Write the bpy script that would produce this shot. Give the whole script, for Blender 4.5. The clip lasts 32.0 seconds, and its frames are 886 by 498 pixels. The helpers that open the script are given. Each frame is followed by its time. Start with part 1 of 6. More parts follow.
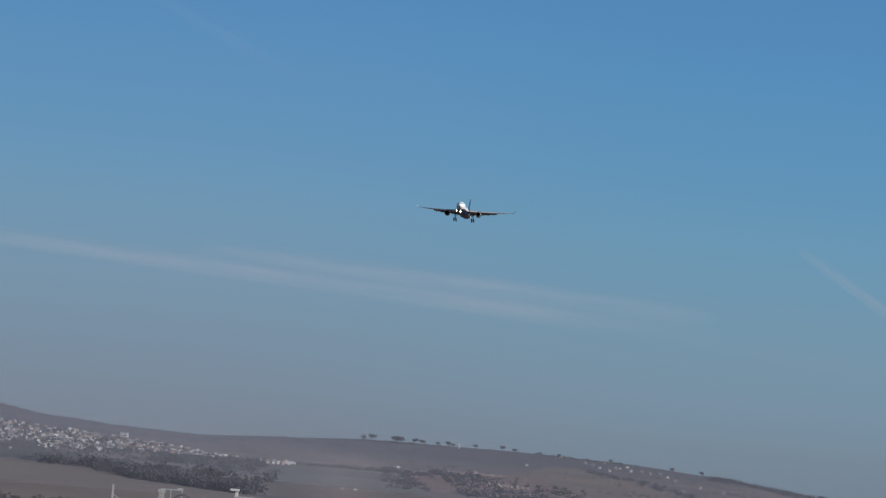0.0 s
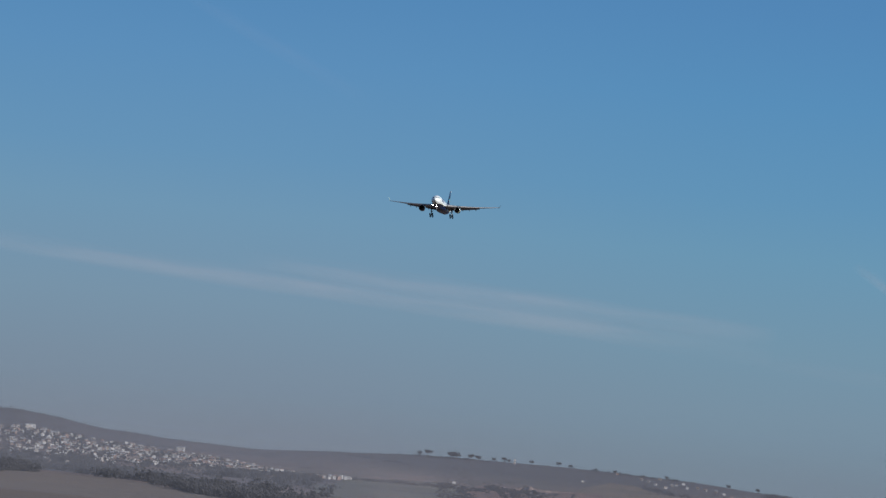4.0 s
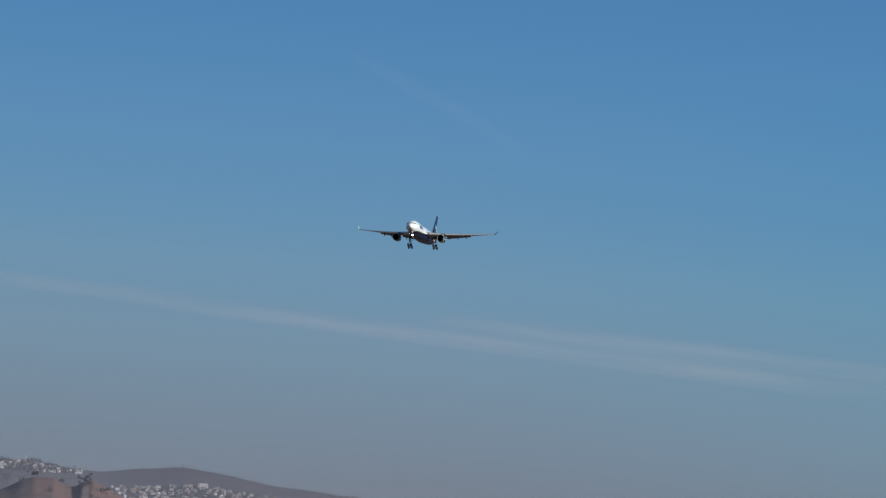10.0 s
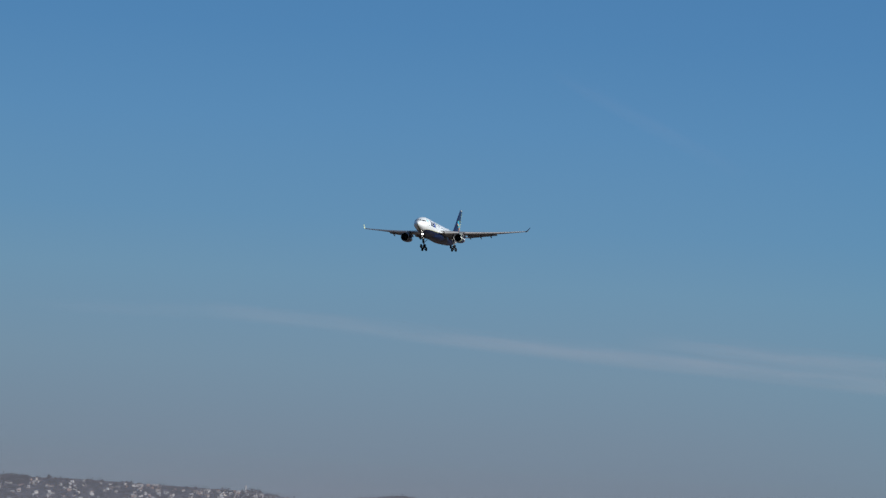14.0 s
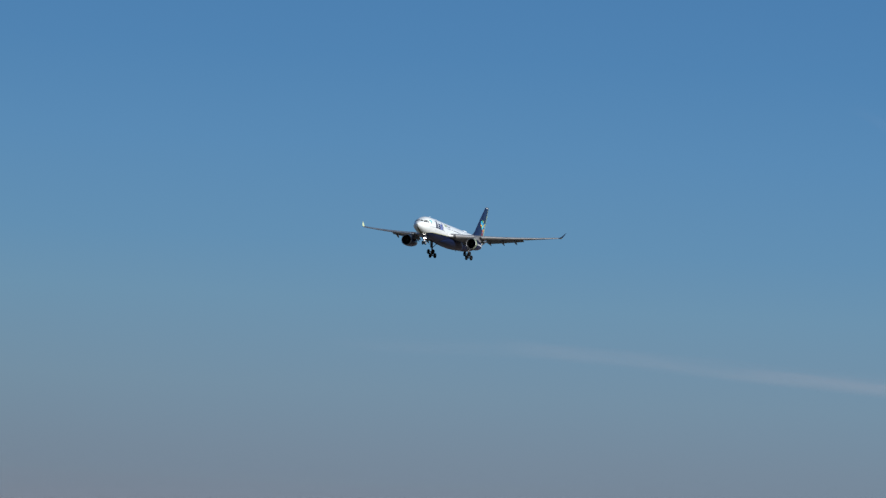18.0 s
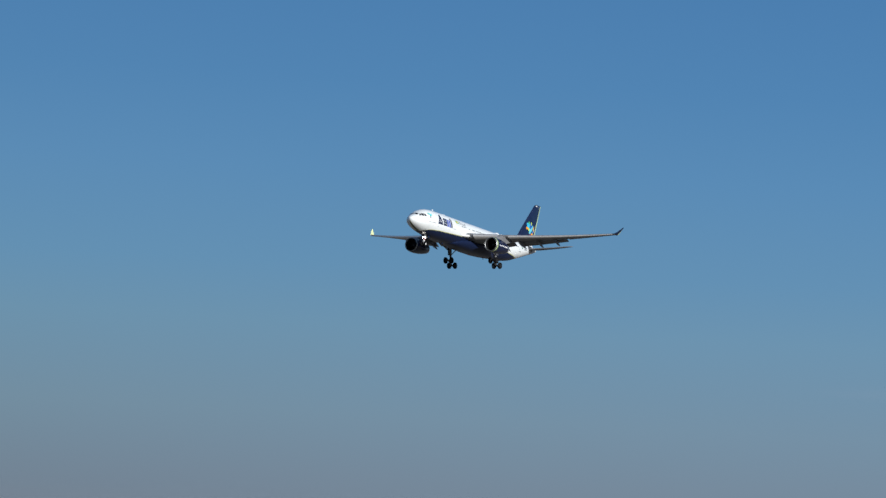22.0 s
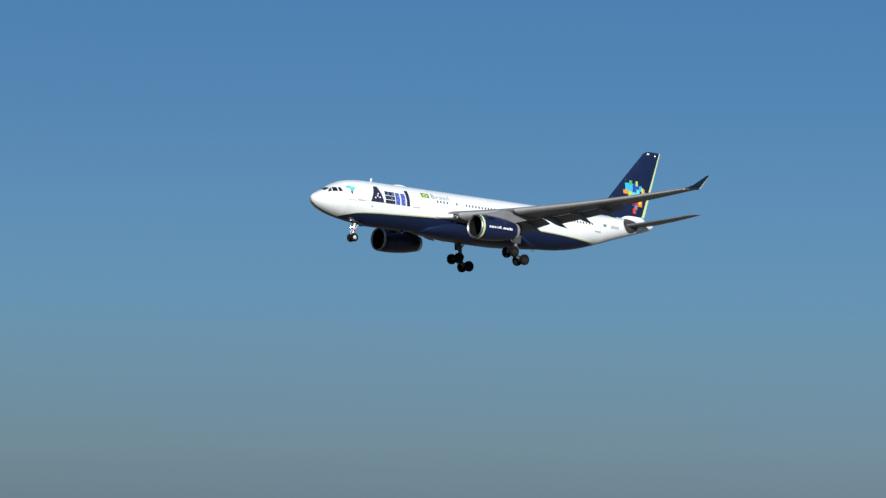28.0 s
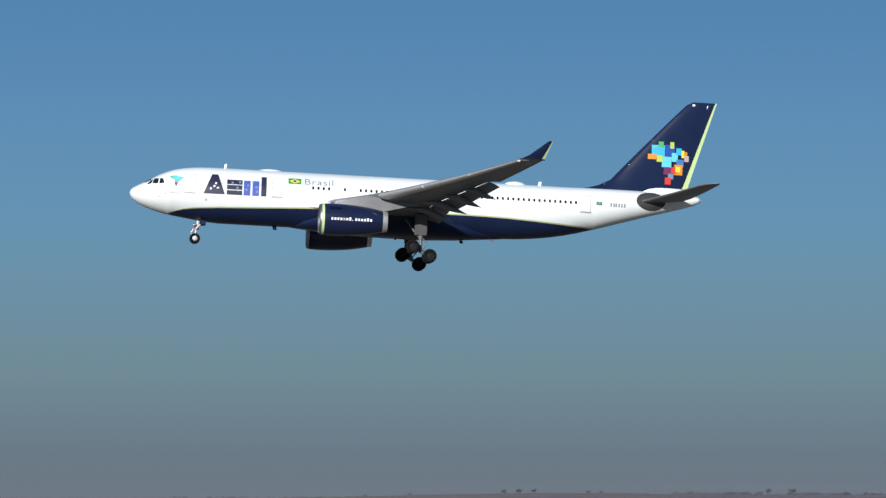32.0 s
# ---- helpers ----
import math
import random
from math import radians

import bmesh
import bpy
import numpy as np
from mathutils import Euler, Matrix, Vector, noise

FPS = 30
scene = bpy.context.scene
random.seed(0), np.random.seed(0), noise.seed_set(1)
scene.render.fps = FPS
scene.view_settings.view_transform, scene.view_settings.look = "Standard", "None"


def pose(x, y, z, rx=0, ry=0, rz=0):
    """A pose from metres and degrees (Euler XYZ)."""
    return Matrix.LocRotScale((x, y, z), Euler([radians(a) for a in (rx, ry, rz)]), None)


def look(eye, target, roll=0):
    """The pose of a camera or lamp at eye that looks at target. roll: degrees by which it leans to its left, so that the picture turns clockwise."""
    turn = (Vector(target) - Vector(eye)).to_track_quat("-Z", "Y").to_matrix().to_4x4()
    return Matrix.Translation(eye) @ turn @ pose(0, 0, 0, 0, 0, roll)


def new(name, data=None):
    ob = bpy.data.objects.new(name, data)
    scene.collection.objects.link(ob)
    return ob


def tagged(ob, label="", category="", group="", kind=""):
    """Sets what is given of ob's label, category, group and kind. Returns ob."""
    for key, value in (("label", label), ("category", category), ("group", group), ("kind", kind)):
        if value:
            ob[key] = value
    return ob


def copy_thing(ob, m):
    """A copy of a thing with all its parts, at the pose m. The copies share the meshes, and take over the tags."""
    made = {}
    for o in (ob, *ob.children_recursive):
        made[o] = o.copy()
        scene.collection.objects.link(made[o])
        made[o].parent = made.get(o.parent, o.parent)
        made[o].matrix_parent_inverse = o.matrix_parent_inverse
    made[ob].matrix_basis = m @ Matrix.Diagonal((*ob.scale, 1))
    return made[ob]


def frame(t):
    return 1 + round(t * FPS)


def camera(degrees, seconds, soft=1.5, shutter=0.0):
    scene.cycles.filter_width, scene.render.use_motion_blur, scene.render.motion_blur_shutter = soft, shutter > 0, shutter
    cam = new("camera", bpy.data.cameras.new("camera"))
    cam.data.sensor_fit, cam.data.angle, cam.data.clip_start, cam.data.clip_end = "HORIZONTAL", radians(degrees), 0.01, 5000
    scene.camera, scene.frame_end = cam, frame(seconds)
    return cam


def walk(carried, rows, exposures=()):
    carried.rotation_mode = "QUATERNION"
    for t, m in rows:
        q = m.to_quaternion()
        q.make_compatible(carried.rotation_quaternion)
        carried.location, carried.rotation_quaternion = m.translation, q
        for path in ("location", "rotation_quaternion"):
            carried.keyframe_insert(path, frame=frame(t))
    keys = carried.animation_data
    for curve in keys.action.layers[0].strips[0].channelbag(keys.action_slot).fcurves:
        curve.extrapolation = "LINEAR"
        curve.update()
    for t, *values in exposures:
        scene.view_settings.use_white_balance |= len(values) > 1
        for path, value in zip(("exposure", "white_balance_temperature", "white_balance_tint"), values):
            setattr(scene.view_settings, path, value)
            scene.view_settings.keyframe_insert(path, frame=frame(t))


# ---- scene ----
EYE = 1.7          # the camera stands on open ground at the airfield's edge
LENS = 13.62


def aim(az, el, roll):
    """Camera pose from azimuth (from +X, anticlockwise), elevation and lean."""
    turn = Matrix(((0, 0, -1), (-1, 0, 0), (0, 1, 0))).to_4x4()
    return pose(0, 0, EYE, roll, -el, az) @ turn


CAMERA_ROWS = [
    (0, 9.958, 2.940, -4.87),
    (0.5, 9.997, 2.875, -4.97),
    (1, 10.087, 2.790, -4.85),
    (1.5, 10.141, 2.771, -4.81),
    (2, 10.237, 2.857, -4.92),
    (2.5, 10.322, 2.981, -5.09),
    (3.5, 10.684, 3.068, -5.10),
    (4.5, 11.071, 3.158, -5.11),
    (5, 11.365, 3.228, -4.84),
    (5.5, 11.601, 3.308, -4.61),
    (6, 11.827, 3.418, -4.42),
    (6.5, 11.999, 3.503, -4.37),
    (7, 12.215, 3.514, -4.30),
    (7.5, 12.493, 3.554, -4.16),
    (8, 12.639, 3.592, -4.28),
    (8.5, 12.851, 3.658, -4.32),
    (9, 13.011, 3.691, -4.12),
    (9.5, 13.293, 3.686, -4.11),
    (10, 13.505, 3.724, -4.21),
    (10.5, 13.673, 3.765, -3.91),
    (11, 14.002, 3.816, -3.69),
    (11.5, 14.496, 3.855, -3.54),
    (12, 14.902, 3.826, -3.51),
    (12.5, 15.347, 3.782, -3.55),
    (13, 15.906, 3.770, -3.42),
    (13.5, 16.432, 3.808, -3.31),
    (14, 16.835, 3.904, -3.23),
    (14.5, 17.341, 3.910, -3.17),
    (15.5, 18.351, 4.003, -3.38),
    (16.5, 19.475, 4.097, -3.59),
    (17, 20.095, 4.155, -3.59),
    (17.5, 20.779, 4.171, -3.28),
    (18, 21.468, 4.234, -2.89),
    (18.5, 22.271, 4.289, -2.90),
    (19, 23.055, 4.342, -3.37),
    (19.5, 23.827, 4.377, -3.82),
    (20, 24.684, 4.366, -3.77),
    (20.5, 25.745, 4.399, -3.20),
    (21, 26.880, 4.531, -2.95),
    (21.5, 27.834, 4.538, -3.08),
    (22, 29.004, 4.615, -2.98),
    (22.5, 30.276, 4.769, -2.82),
    (23, 31.506, 4.869, -3.00),
    (23.5, 32.601, 4.783, -3.12),
    (24, 33.929, 4.755, -3.08),
    (24.5, 35.636, 4.813, -3.23),
    (25.5, 39.467, 4.799, -2.82),
    (26.5, 44.008, 4.765, -2.42),
    (27, 46.884, 4.873, -1.76),
    (27.5, 49.797, 4.914, -1.07),
    (28, 52.980, 5.065, -0.32),
    (28.5, 56.370, 4.916, 0.382),
    (29, 59.625, 4.907, -0.099),
    (29.5, 63.145, 4.822, -0.30),
    (30, 67.190, 4.711, -0.44),
    (30.5, 72.053, 4.400, -0.749),
    (31, 76.643, 4.279, -0.174),
    (31.5, 81.005, 4.066, -0.080),
    (32, 85.798, 3.942, -0.15),
]
PLANE_ROWS = [
    (0, 2209.43, 376.7, 138.96, 3.46, 4.57, 0.46),
    (0.5, 2174.09, 376.01, 137.83, 3.38, 4.45, 0.54),
    (1, 2138.79, 375.33, 136.72, 3.31, 4.32, 0.61),
    (1.5, 2103.52, 374.65, 135.59, 3.23, 4.2, 0.69),
    (2, 2068.3, 373.96, 134.46, 3.15, 4.06, 0.76),
    (2.5, 2033.11, 373.28, 133.35, 3.08, 3.92, 0.81),
    (3, 1997.96, 372.91, 131.99, 3.03, 3.77, 0.83),
    (3.5, 1962.84, 372.56, 130.63, 2.99, 3.63, 0.86),
    (4, 1927.76, 372.21, 129.28, 2.95, 3.51, 0.89),
    (4.5, 1892.72, 371.85, 127.92, 2.9, 3.38, 0.91),
    (5, 1857.7, 371.5, 126.57, 2.87, 3.26, 0.95),
    (5.5, 1822.67, 371.15, 125.19, 2.86, 3.28, 0.91),
    (6, 1787.63, 370.8, 123.8, 2.9, 3.31, 0.89),
    (6.5, 1752.58, 370.8, 121.58, 2.87, 3.34, 0.92),
    (7, 1717.55, 370.8, 119.34, 2.85, 3.39, 0.95),
    (7.5, 1682.57, 370.79, 117.1, 2.83, 3.43, 1.01),
    (8, 1647.65, 370.79, 114.87, 2.8, 3.47, 1.06),
    (8.5, 1612.82, 370.79, 112.66, 2.73, 3.49, 1.08),
    (9, 1578.11, 370.77, 110.46, 2.6, 3.5, 1.11),
    (9.5, 1543.49, 371.08, 108.63, 2.49, 3.42, 1.11),
    (10, 1508.95, 371.39, 106.87, 2.36, 3.32, 1.36),
    (10.5, 1474.47, 371.39, 104.89, 2.22, 3.22, 0.77),
    (11, 1440.05, 371.94, 103.14, 2.07, 3.12, 0.05),
    (11.5, 1405.67, 372.39, 101.21, 1.91, 3.01, -0.56),
    (12, 1371.30, 372.62, 99.58, 1.75, 2.92, -0.77),
    (12.5, 1336.96, 373.33, 98.13, 1.79, 2.83, -0.45),
    (13, 1302.61, 373.88, 96.56, 1.85, 2.76, 0.72),
    (13.5, 1268.28, 374.51, 95.08, 1.89, 2.76, 0.89),
    (14, 1233.97, 375.11, 93.62, 1.92, 2.77, 0.95),
    (14.5, 1199.70, 375.28, 91.82, 2.02, 2.66, 0.56),
    (15, 1165.44, 375.42, 90.28, 2.14, 2.59, -0.02),
    (15.5, 1131.22, 375.57, 88.73, 2.27, 2.52, -0.60),
    (16, 1097.04, 375.72, 87.16, 2.41, 2.46, -1.15),
    (16.5, 1062.88, 375.88, 85.55, 2.57, 2.37, -1.61),
    (17, 1028.81, 376.09, 83.57, 2.75, 2.24, -1.77),
    (17.5, 994.76, 375.79, 81.90, 2.64, 2.25, -1.95),
    (18, 960.76, 375.51, 80.17, 2.56, 2.23, -2.01),
    (18.5, 926.80, 375.25, 78.09, 2.46, 2.17, -1.58),
    (19, 892.87, 374.98, 76.06, 2.33, 2.16, -1.16),
    (19.5, 858.93, 374.68, 74.19, 2.06, 2.29, -0.81),
    (20, 824.94, 374.32, 72.32, 1.68, 2.56, -0.46),
    (20.5, 790.97, 374.46, 70.58, 1.26, 2.95, 0.03),
    (21, 757.06, 374.59, 68.95, 0.96, 3.22, 0.36),
    (21.5, 723.19, 374.7, 67.41, 0.91, 3.37, 0.55),
    (22, 689.36, 374.78, 65.98, 1.01, 3.54, 0.61),
    (22.5, 655.6, 374.88, 64.56, 1.12, 3.72, 0.64),
    (23, 621.94, 375.04, 63.15, 1.2, 3.88, 0.65),
    (23.5, 588.49, 374.48, 60.93, 1.54, 3.67, 0.49),
    (24, 555.28, 374.06, 58.74, 1.88, 3.47, 0.32),
    (24.5, 522.23, 373.74, 56.58, 2.22, 3.25, 0.14),
    (25, 489.25, 373.45, 54.46, 2.56, 3.04, -0.03),
    (25.5, 456.28, 373.13, 52.35, 2.9, 2.83, -0.18),
    (26, 423.23, 372.73, 50.2, 3.24, 2.63, -0.31),
    (26.5, 390.01, 372.16, 48.02, 3.57, 2.44, -0.39),
    (27, 356.57, 373, 47.35, 3.59, 2.36, 0.08),
    (27.5, 323.03, 373.76, 46.64, 3.58, 2.29, 0.56),
    (28, 289.57, 374.51, 45.96, 3.56, 2.21, 1.04),
    (28.5, 256.22, 374.05, 43.63, 3.17, 2.25, 0.89),
    (29, 222.91, 373.56, 41.29, 2.72, 2.3, 0.72),
    (29.5, 189.68, 373.1, 38.96, 2.26, 2.33, 0.55),
    (30, 156.55, 372.74, 36.63, 1.86, 2.39, 0.36),
    (30.5, 123.53, 373.01, 35.08, 1.8, 2.4, 0.4),
    (31, 90.57, 373.31, 33.53, 1.78, 2.43, 0.43),
    (31.5, 57.65, 373.65, 32, 1.65, 2.47, 0.46),
    (32, 24.77, 373.97, 30.47, 1.52, 2.52, 0.49),
]

cam = camera(LENS, 32.0, soft=1.4)
walk(cam, [(t, aim(a, e, r)) for t, a, e, r in CAMERA_ROWS],
     exposures=[(0, 0.34), (7, 0.30), (10, 0.26), (18, 0.25), (24, 0.30), (28, 0.34), (32, 0.34)])

# ---- light ----
SUN_AZ, SUN_EL = 247.0, 18.0
world = bpy.data.worlds.new("world")
scene.world = world
world.use_nodes = True
wn, wl = world.node_tree.nodes, world.node_tree.links
wn.clear()
sky = wn.new("ShaderNodeTexSky")
sky.sky_type = "NISHITA"
sky.sun_disc = False
sky.sun_elevation = radians(SUN_EL)
sky.sun_rotation = radians(90 - SUN_AZ)
sky.altitude, sky.air_density, sky.dust_density, sky.ozone_density = 650, 1.0, 0.6, 2.0
# a layer of smog lies over the horizon and thins out upwards
wtc = wn.new("ShaderNodeTexCoord")
wsep = wn.new("ShaderNodeSeparateXYZ")
wramp = wn.new("ShaderNodeValToRGB")
wmix = wn.new("ShaderNodeMix")
wmix.data_type = "RGBA"
wfade = wn.new("ShaderNodeMapRange")
wfade.interpolation_type = "SMOOTHSTEP"
wfade.inputs["From Min"].default_value, wfade.inputs["From Max"].default_value = 0.16, 0.5
wmap = wn.new("ShaderNodeMapRange")
wmap.inputs["From Max"].default_value = 0.2
wl.new(wtc.outputs["Generated"], wsep.inputs[0])
wl.new(wsep.outputs["Z"], wmap.inputs["Value"])
wl.new(wmap.outputs[0], wramp.inputs[0])
def srgb(*c):
    return tuple((v / 255 / 12.92 if v < 10 else ((v / 255 + 0.055) / 1.055) ** 2.4) for v in c)


SMOG = [(0.0, (116, 130, 145)), (0.087, (116, 135, 153)), (0.175, (114, 141, 162)), (0.296, (106, 144, 172)), (0.375, (97, 141, 176)),
        (0.505, (88, 136, 178)), (0.627, (79, 129, 175)), (1.0, (62, 112, 165))]
# towards the airfield the smog is browner and denser
DENSE = [(0.0, (96, 107, 117)), (0.087, (102, 120, 132)), (0.175, (107, 132, 144)), (0.296, (103, 139, 160)), (0.375, (98, 141, 171)), (0.505, (91, 136, 174)), (0.627, (82, 129, 171))] + SMOG[7:]
CLEAR = [(0.0, (114, 133, 148)), (0.087, (114, 138, 156)), (0.175, (110, 142, 163)), (0.296, (101, 144, 172)), (0.375, (93, 141, 176)), (0.505, (84, 136, 178))] + SMOG[6:]
wramp2, wramp3 = wn.new("ShaderNodeValToRGB"), wn.new("ShaderNodeValToRGB")
for ramp, stops in ((wramp, SMOG), (wramp2, DENSE), (wramp3, CLEAR)):
    els = ramp.color_ramp.elements
    for i, (p, c) in enumerate(stops):
        e = els[i] if i < 2 else els.new(p)
        e.position, e.color = p, (*(v * 8.7 for v in srgb(*c)), 1)
wturn = wn.new("ShaderNodeMapRange")
wturn.interpolation_type = "SMOOTHSTEP"
wturn.inputs["From Min"].default_value, wturn.inputs["From Max"].default_value = 0.35, 0.98
wboth = wn.new("ShaderNodeMix")
wboth.data_type = "RGBA"
wl.new(wmap.outputs[0], wramp2.inputs[0])
wl.new(wsep.outputs["Y"], wturn.inputs["Value"])
wl.new(wturn.outputs[0], wboth.inputs["Factor"])
wclear = wn.new("ShaderNodeMapRange")
wclear.interpolation_type = "SMOOTHSTEP"
wclear.inputs["From Min"].default_value, wclear.inputs["From Max"].default_value = 0.09, 0.24
wside = wn.new("ShaderNodeMix")
wside.data_type = "RGBA"
wl.new(wmap.outputs[0], wramp3.inputs[0])
wl.new(wsep.outputs["Y"], wclear.inputs["Value"])
wl.new(wclear.outputs[0], wside.inputs["Factor"])
wl.new(wramp3.outputs[0], wside.inputs["A"])
wl.new(wramp.outputs[0], wside.inputs["B"])
wl.new(wside.outputs["Result"], wboth.inputs["A"])
wl.new(wramp2.outputs[0], wboth.inputs["B"])
wbg = wn.new("ShaderNodeBackground")
wbg.inputs["Strength"].default_value = 0.1
wout = wn.new("ShaderNodeOutputWorld")
wl.new(wsep.outputs["Z"], wfade.inputs["Value"])
wl.new(wfade.outputs[0], wmix.inputs["Factor"])
wl.new(wboth.outputs["Result"], wmix.inputs["A"])
wl.new(sky.outputs[0], wmix.inputs["B"])
wl.new(wmix.outputs["Result"], wbg.inputs[0])
wl.new(wbg.outputs[0], wout.inputs[0])

sun = new("sun", bpy.data.lights.new("sun", "SUN"))
sun.data.energy, sun.data.angle, sun.data.color = 5.0, radians(0.55), (1.0, 0.97, 0.92)
sd = Vector((math.cos(radians(SUN_AZ)) * math.cos(radians(SUN_EL)), math.sin(radians(SUN_AZ)) * math.cos(radians(SUN_EL)), math.sin(radians(SUN_EL))))
sun.matrix_world = look(sd * 100, (0, 0, 0))


# ---- materials ----
def paint(name, col, rough=0.4, metal=0.0, vary=0.12, size=1.0, bump=0.0, coat=0.0, col2=None, fine=6.0, emit=0.0, spec=0.5):
    """A surface whose colour drifts at two scales, with fine relief where asked."""
    m = bpy.data.materials.new(name)
    m.use_nodes = True
    nt = m.node_tree
    b = nt.nodes["Principled BSDF"]
    b.inputs["Roughness"].default_value = rough
    b.inputs["Metallic"].default_value = metal
    b.inputs["Coat Weight"].default_value = coat
    b.inputs["Coat Roughness"].default_value = 0.08
    b.inputs["Specular IOR Level"].default_value = spec
    tc = nt.nodes.new("ShaderNodeTexCoord")
    n1 = nt.nodes.new("ShaderNodeTexNoise")
    n1.inputs["Scale"].default_value, n1.inputs["Detail"].default_value = 1.0 / size, 4
    n2 = nt.nodes.new("ShaderNodeTexNoise")
    n2.inputs["Scale"].default_value, n2.inputs["Detail"].default_value = fine / size, 5
    for n in (n1, n2):
        nt.links.new(tc.outputs["Object"], n.inputs["Vector"])
    add = nt.nodes.new("ShaderNodeMath")
    add.operation = "MULTIPLY_ADD"
    add.inputs[1].default_value = 0.4
    nt.links.new(n2.outputs["Fac"], add.inputs[0])
    nt.links.new(n1.outputs["Fac"], add.inputs[2])
    mr = nt.nodes.new("ShaderNodeMapRange")
    mr.inputs["From Min"].default_value, mr.inputs["From Max"].default_value = 0.45, 0.95
    nt.links.new(add.outputs[0], mr.inputs["Value"])
    mx = nt.nodes.new("ShaderNodeMix")
    mx.data_type = "RGBA"
    c2 = col2 if col2 else tuple(v * (1 - vary) for v in col)
    mx.inputs["A"].default_value, mx.inputs["B"].default_value = (*col, 1), (*c2, 1)
    nt.links.new(mr.outputs[0], mx.inputs["Factor"])
    nt.links.new(mx.outputs["Result"], b.inputs["Base Color"])
    if bump:
        bp = nt.nodes.new("ShaderNodeBump")
        bp.inputs["Strength"].default_value, bp.inputs["Distance"].default_value = bump, 0.05 * size
        nt.links.new(n2.outputs["Fac"], bp.inputs["Height"])
        nt.links.new(bp.outputs[0], b.inputs["Normal"])
    if emit:
        b.inputs["Emission Color"].default_value = (1.0, 0.95, 0.85, 1)
        b.inputs["Emission Strength"].default_value = emit
    return m


WHITE = paint("white_gloss_paint", (0.655, 0.69, 0.70), 0.32, vary=0.08, size=3.0, coat=0.5)
NAVY = paint("navy_gloss_paint", (0.008, 0.015, 0.046), 0.30, vary=0.2, size=2.5, coat=0.05, spec=0.13)
COWL = paint("navy_cowling_lacquer", (0.008, 0.013, 0.042), 0.30, vary=0.25, size=1.5, coat=0.45, spec=0.13)
LINE = paint("olive_line_paint", (0.40, 0.41, 0.20), 0.35, vary=0.1, coat=0.3)
PALELIME = paint("pale_lime_paint", (0.62, 0.66, 0.34), 0.35, vary=0.08, coat=0.3)
LIME = paint("lime_paint", (0.45, 0.56, 0.27), 0.35, vary=0.08, coat=0.3)
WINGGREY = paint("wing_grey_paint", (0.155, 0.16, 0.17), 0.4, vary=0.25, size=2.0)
ROOTGREY = paint("pale_root_paint", (0.62, 0.63, 0.63), 0.35, vary=0.12, size=1.5, coat=0.3)
SLATMETAL = paint("bare_slat_metal", (0.62, 0.62, 0.62), 0.35, 0.6, vary=0.1)
DARKGREY = paint("dark_grey_metal", (0.045, 0.045, 0.048), 0.6, 0.2, vary=0.3)
DUCT = paint("dark_duct_lining", (0.008, 0.008, 0.009), 0.8, vary=0.3, size=0.5, spec=0.05)
STRUT = paint("strut_grey_enamel", (0.13, 0.13, 0.135), 0.4, 0.2, vary=0.2, size=0.4)
GEARDOOR = paint("leg_door_grey", (0.055, 0.055, 0.062), 0.45, vary=0.25, size=0.8)
PALESTRUT = paint("pale_leg_enamel", (0.46, 0.46, 0.46), 0.4, 0.1, vary=0.2, size=0.4)
REDTAG = paint("red_collar_enamel", (0.36, 0.05, 0.045), 0.45, vary=0.2, size=0.3)
CHROME = paint("polished_metal", (0.75, 0.75, 0.76), 0.18, 1.0, vary=0.08)
NOZZLE = paint("heat_stained_nozzle", (0.70, 0.69, 0.68), 0.38, 0.75, vary=0.25, size=0.8)
TYRE = paint("tyre_rubber", (0.007, 0.007, 0.008), 0.9, vary=0.3, size=0.3, bump=0.3, spec=0.12)
RIM = paint("wheel_rim", (0.013, 0.013, 0.015), 0.75, 0.1, vary=0.2, size=0.3, spec=0.15)
GLASS = paint("dark_cabin_glass", (0.012, 0.014, 0.018), 0.12, vary=0.3)
BLIND = paint("drawn_window_blind", (0.52, 0.54, 0.55), 0.4, vary=0.15, size=0.3)
SEAM = paint("door_seam_grey", (0.30, 0.31, 0.33), 0.5, vary=0.1)
FAN = paint("fan_blade_metal", (0.02, 0.02, 0.022), 0.4, 0.5, vary=0.3, size=0.5)
LAMP = paint("landing_lamp_glow", (0.9, 0.9, 0.9), 0.3, emit=45.0)
BEACON = paint("red_beacon_glass", (0.5, 0.03, 0.02), 0.2)
LIP = paint("dulled_lip_metal", (0.26, 0.27, 0.28), 0.42, 0.9, vary=0.15)
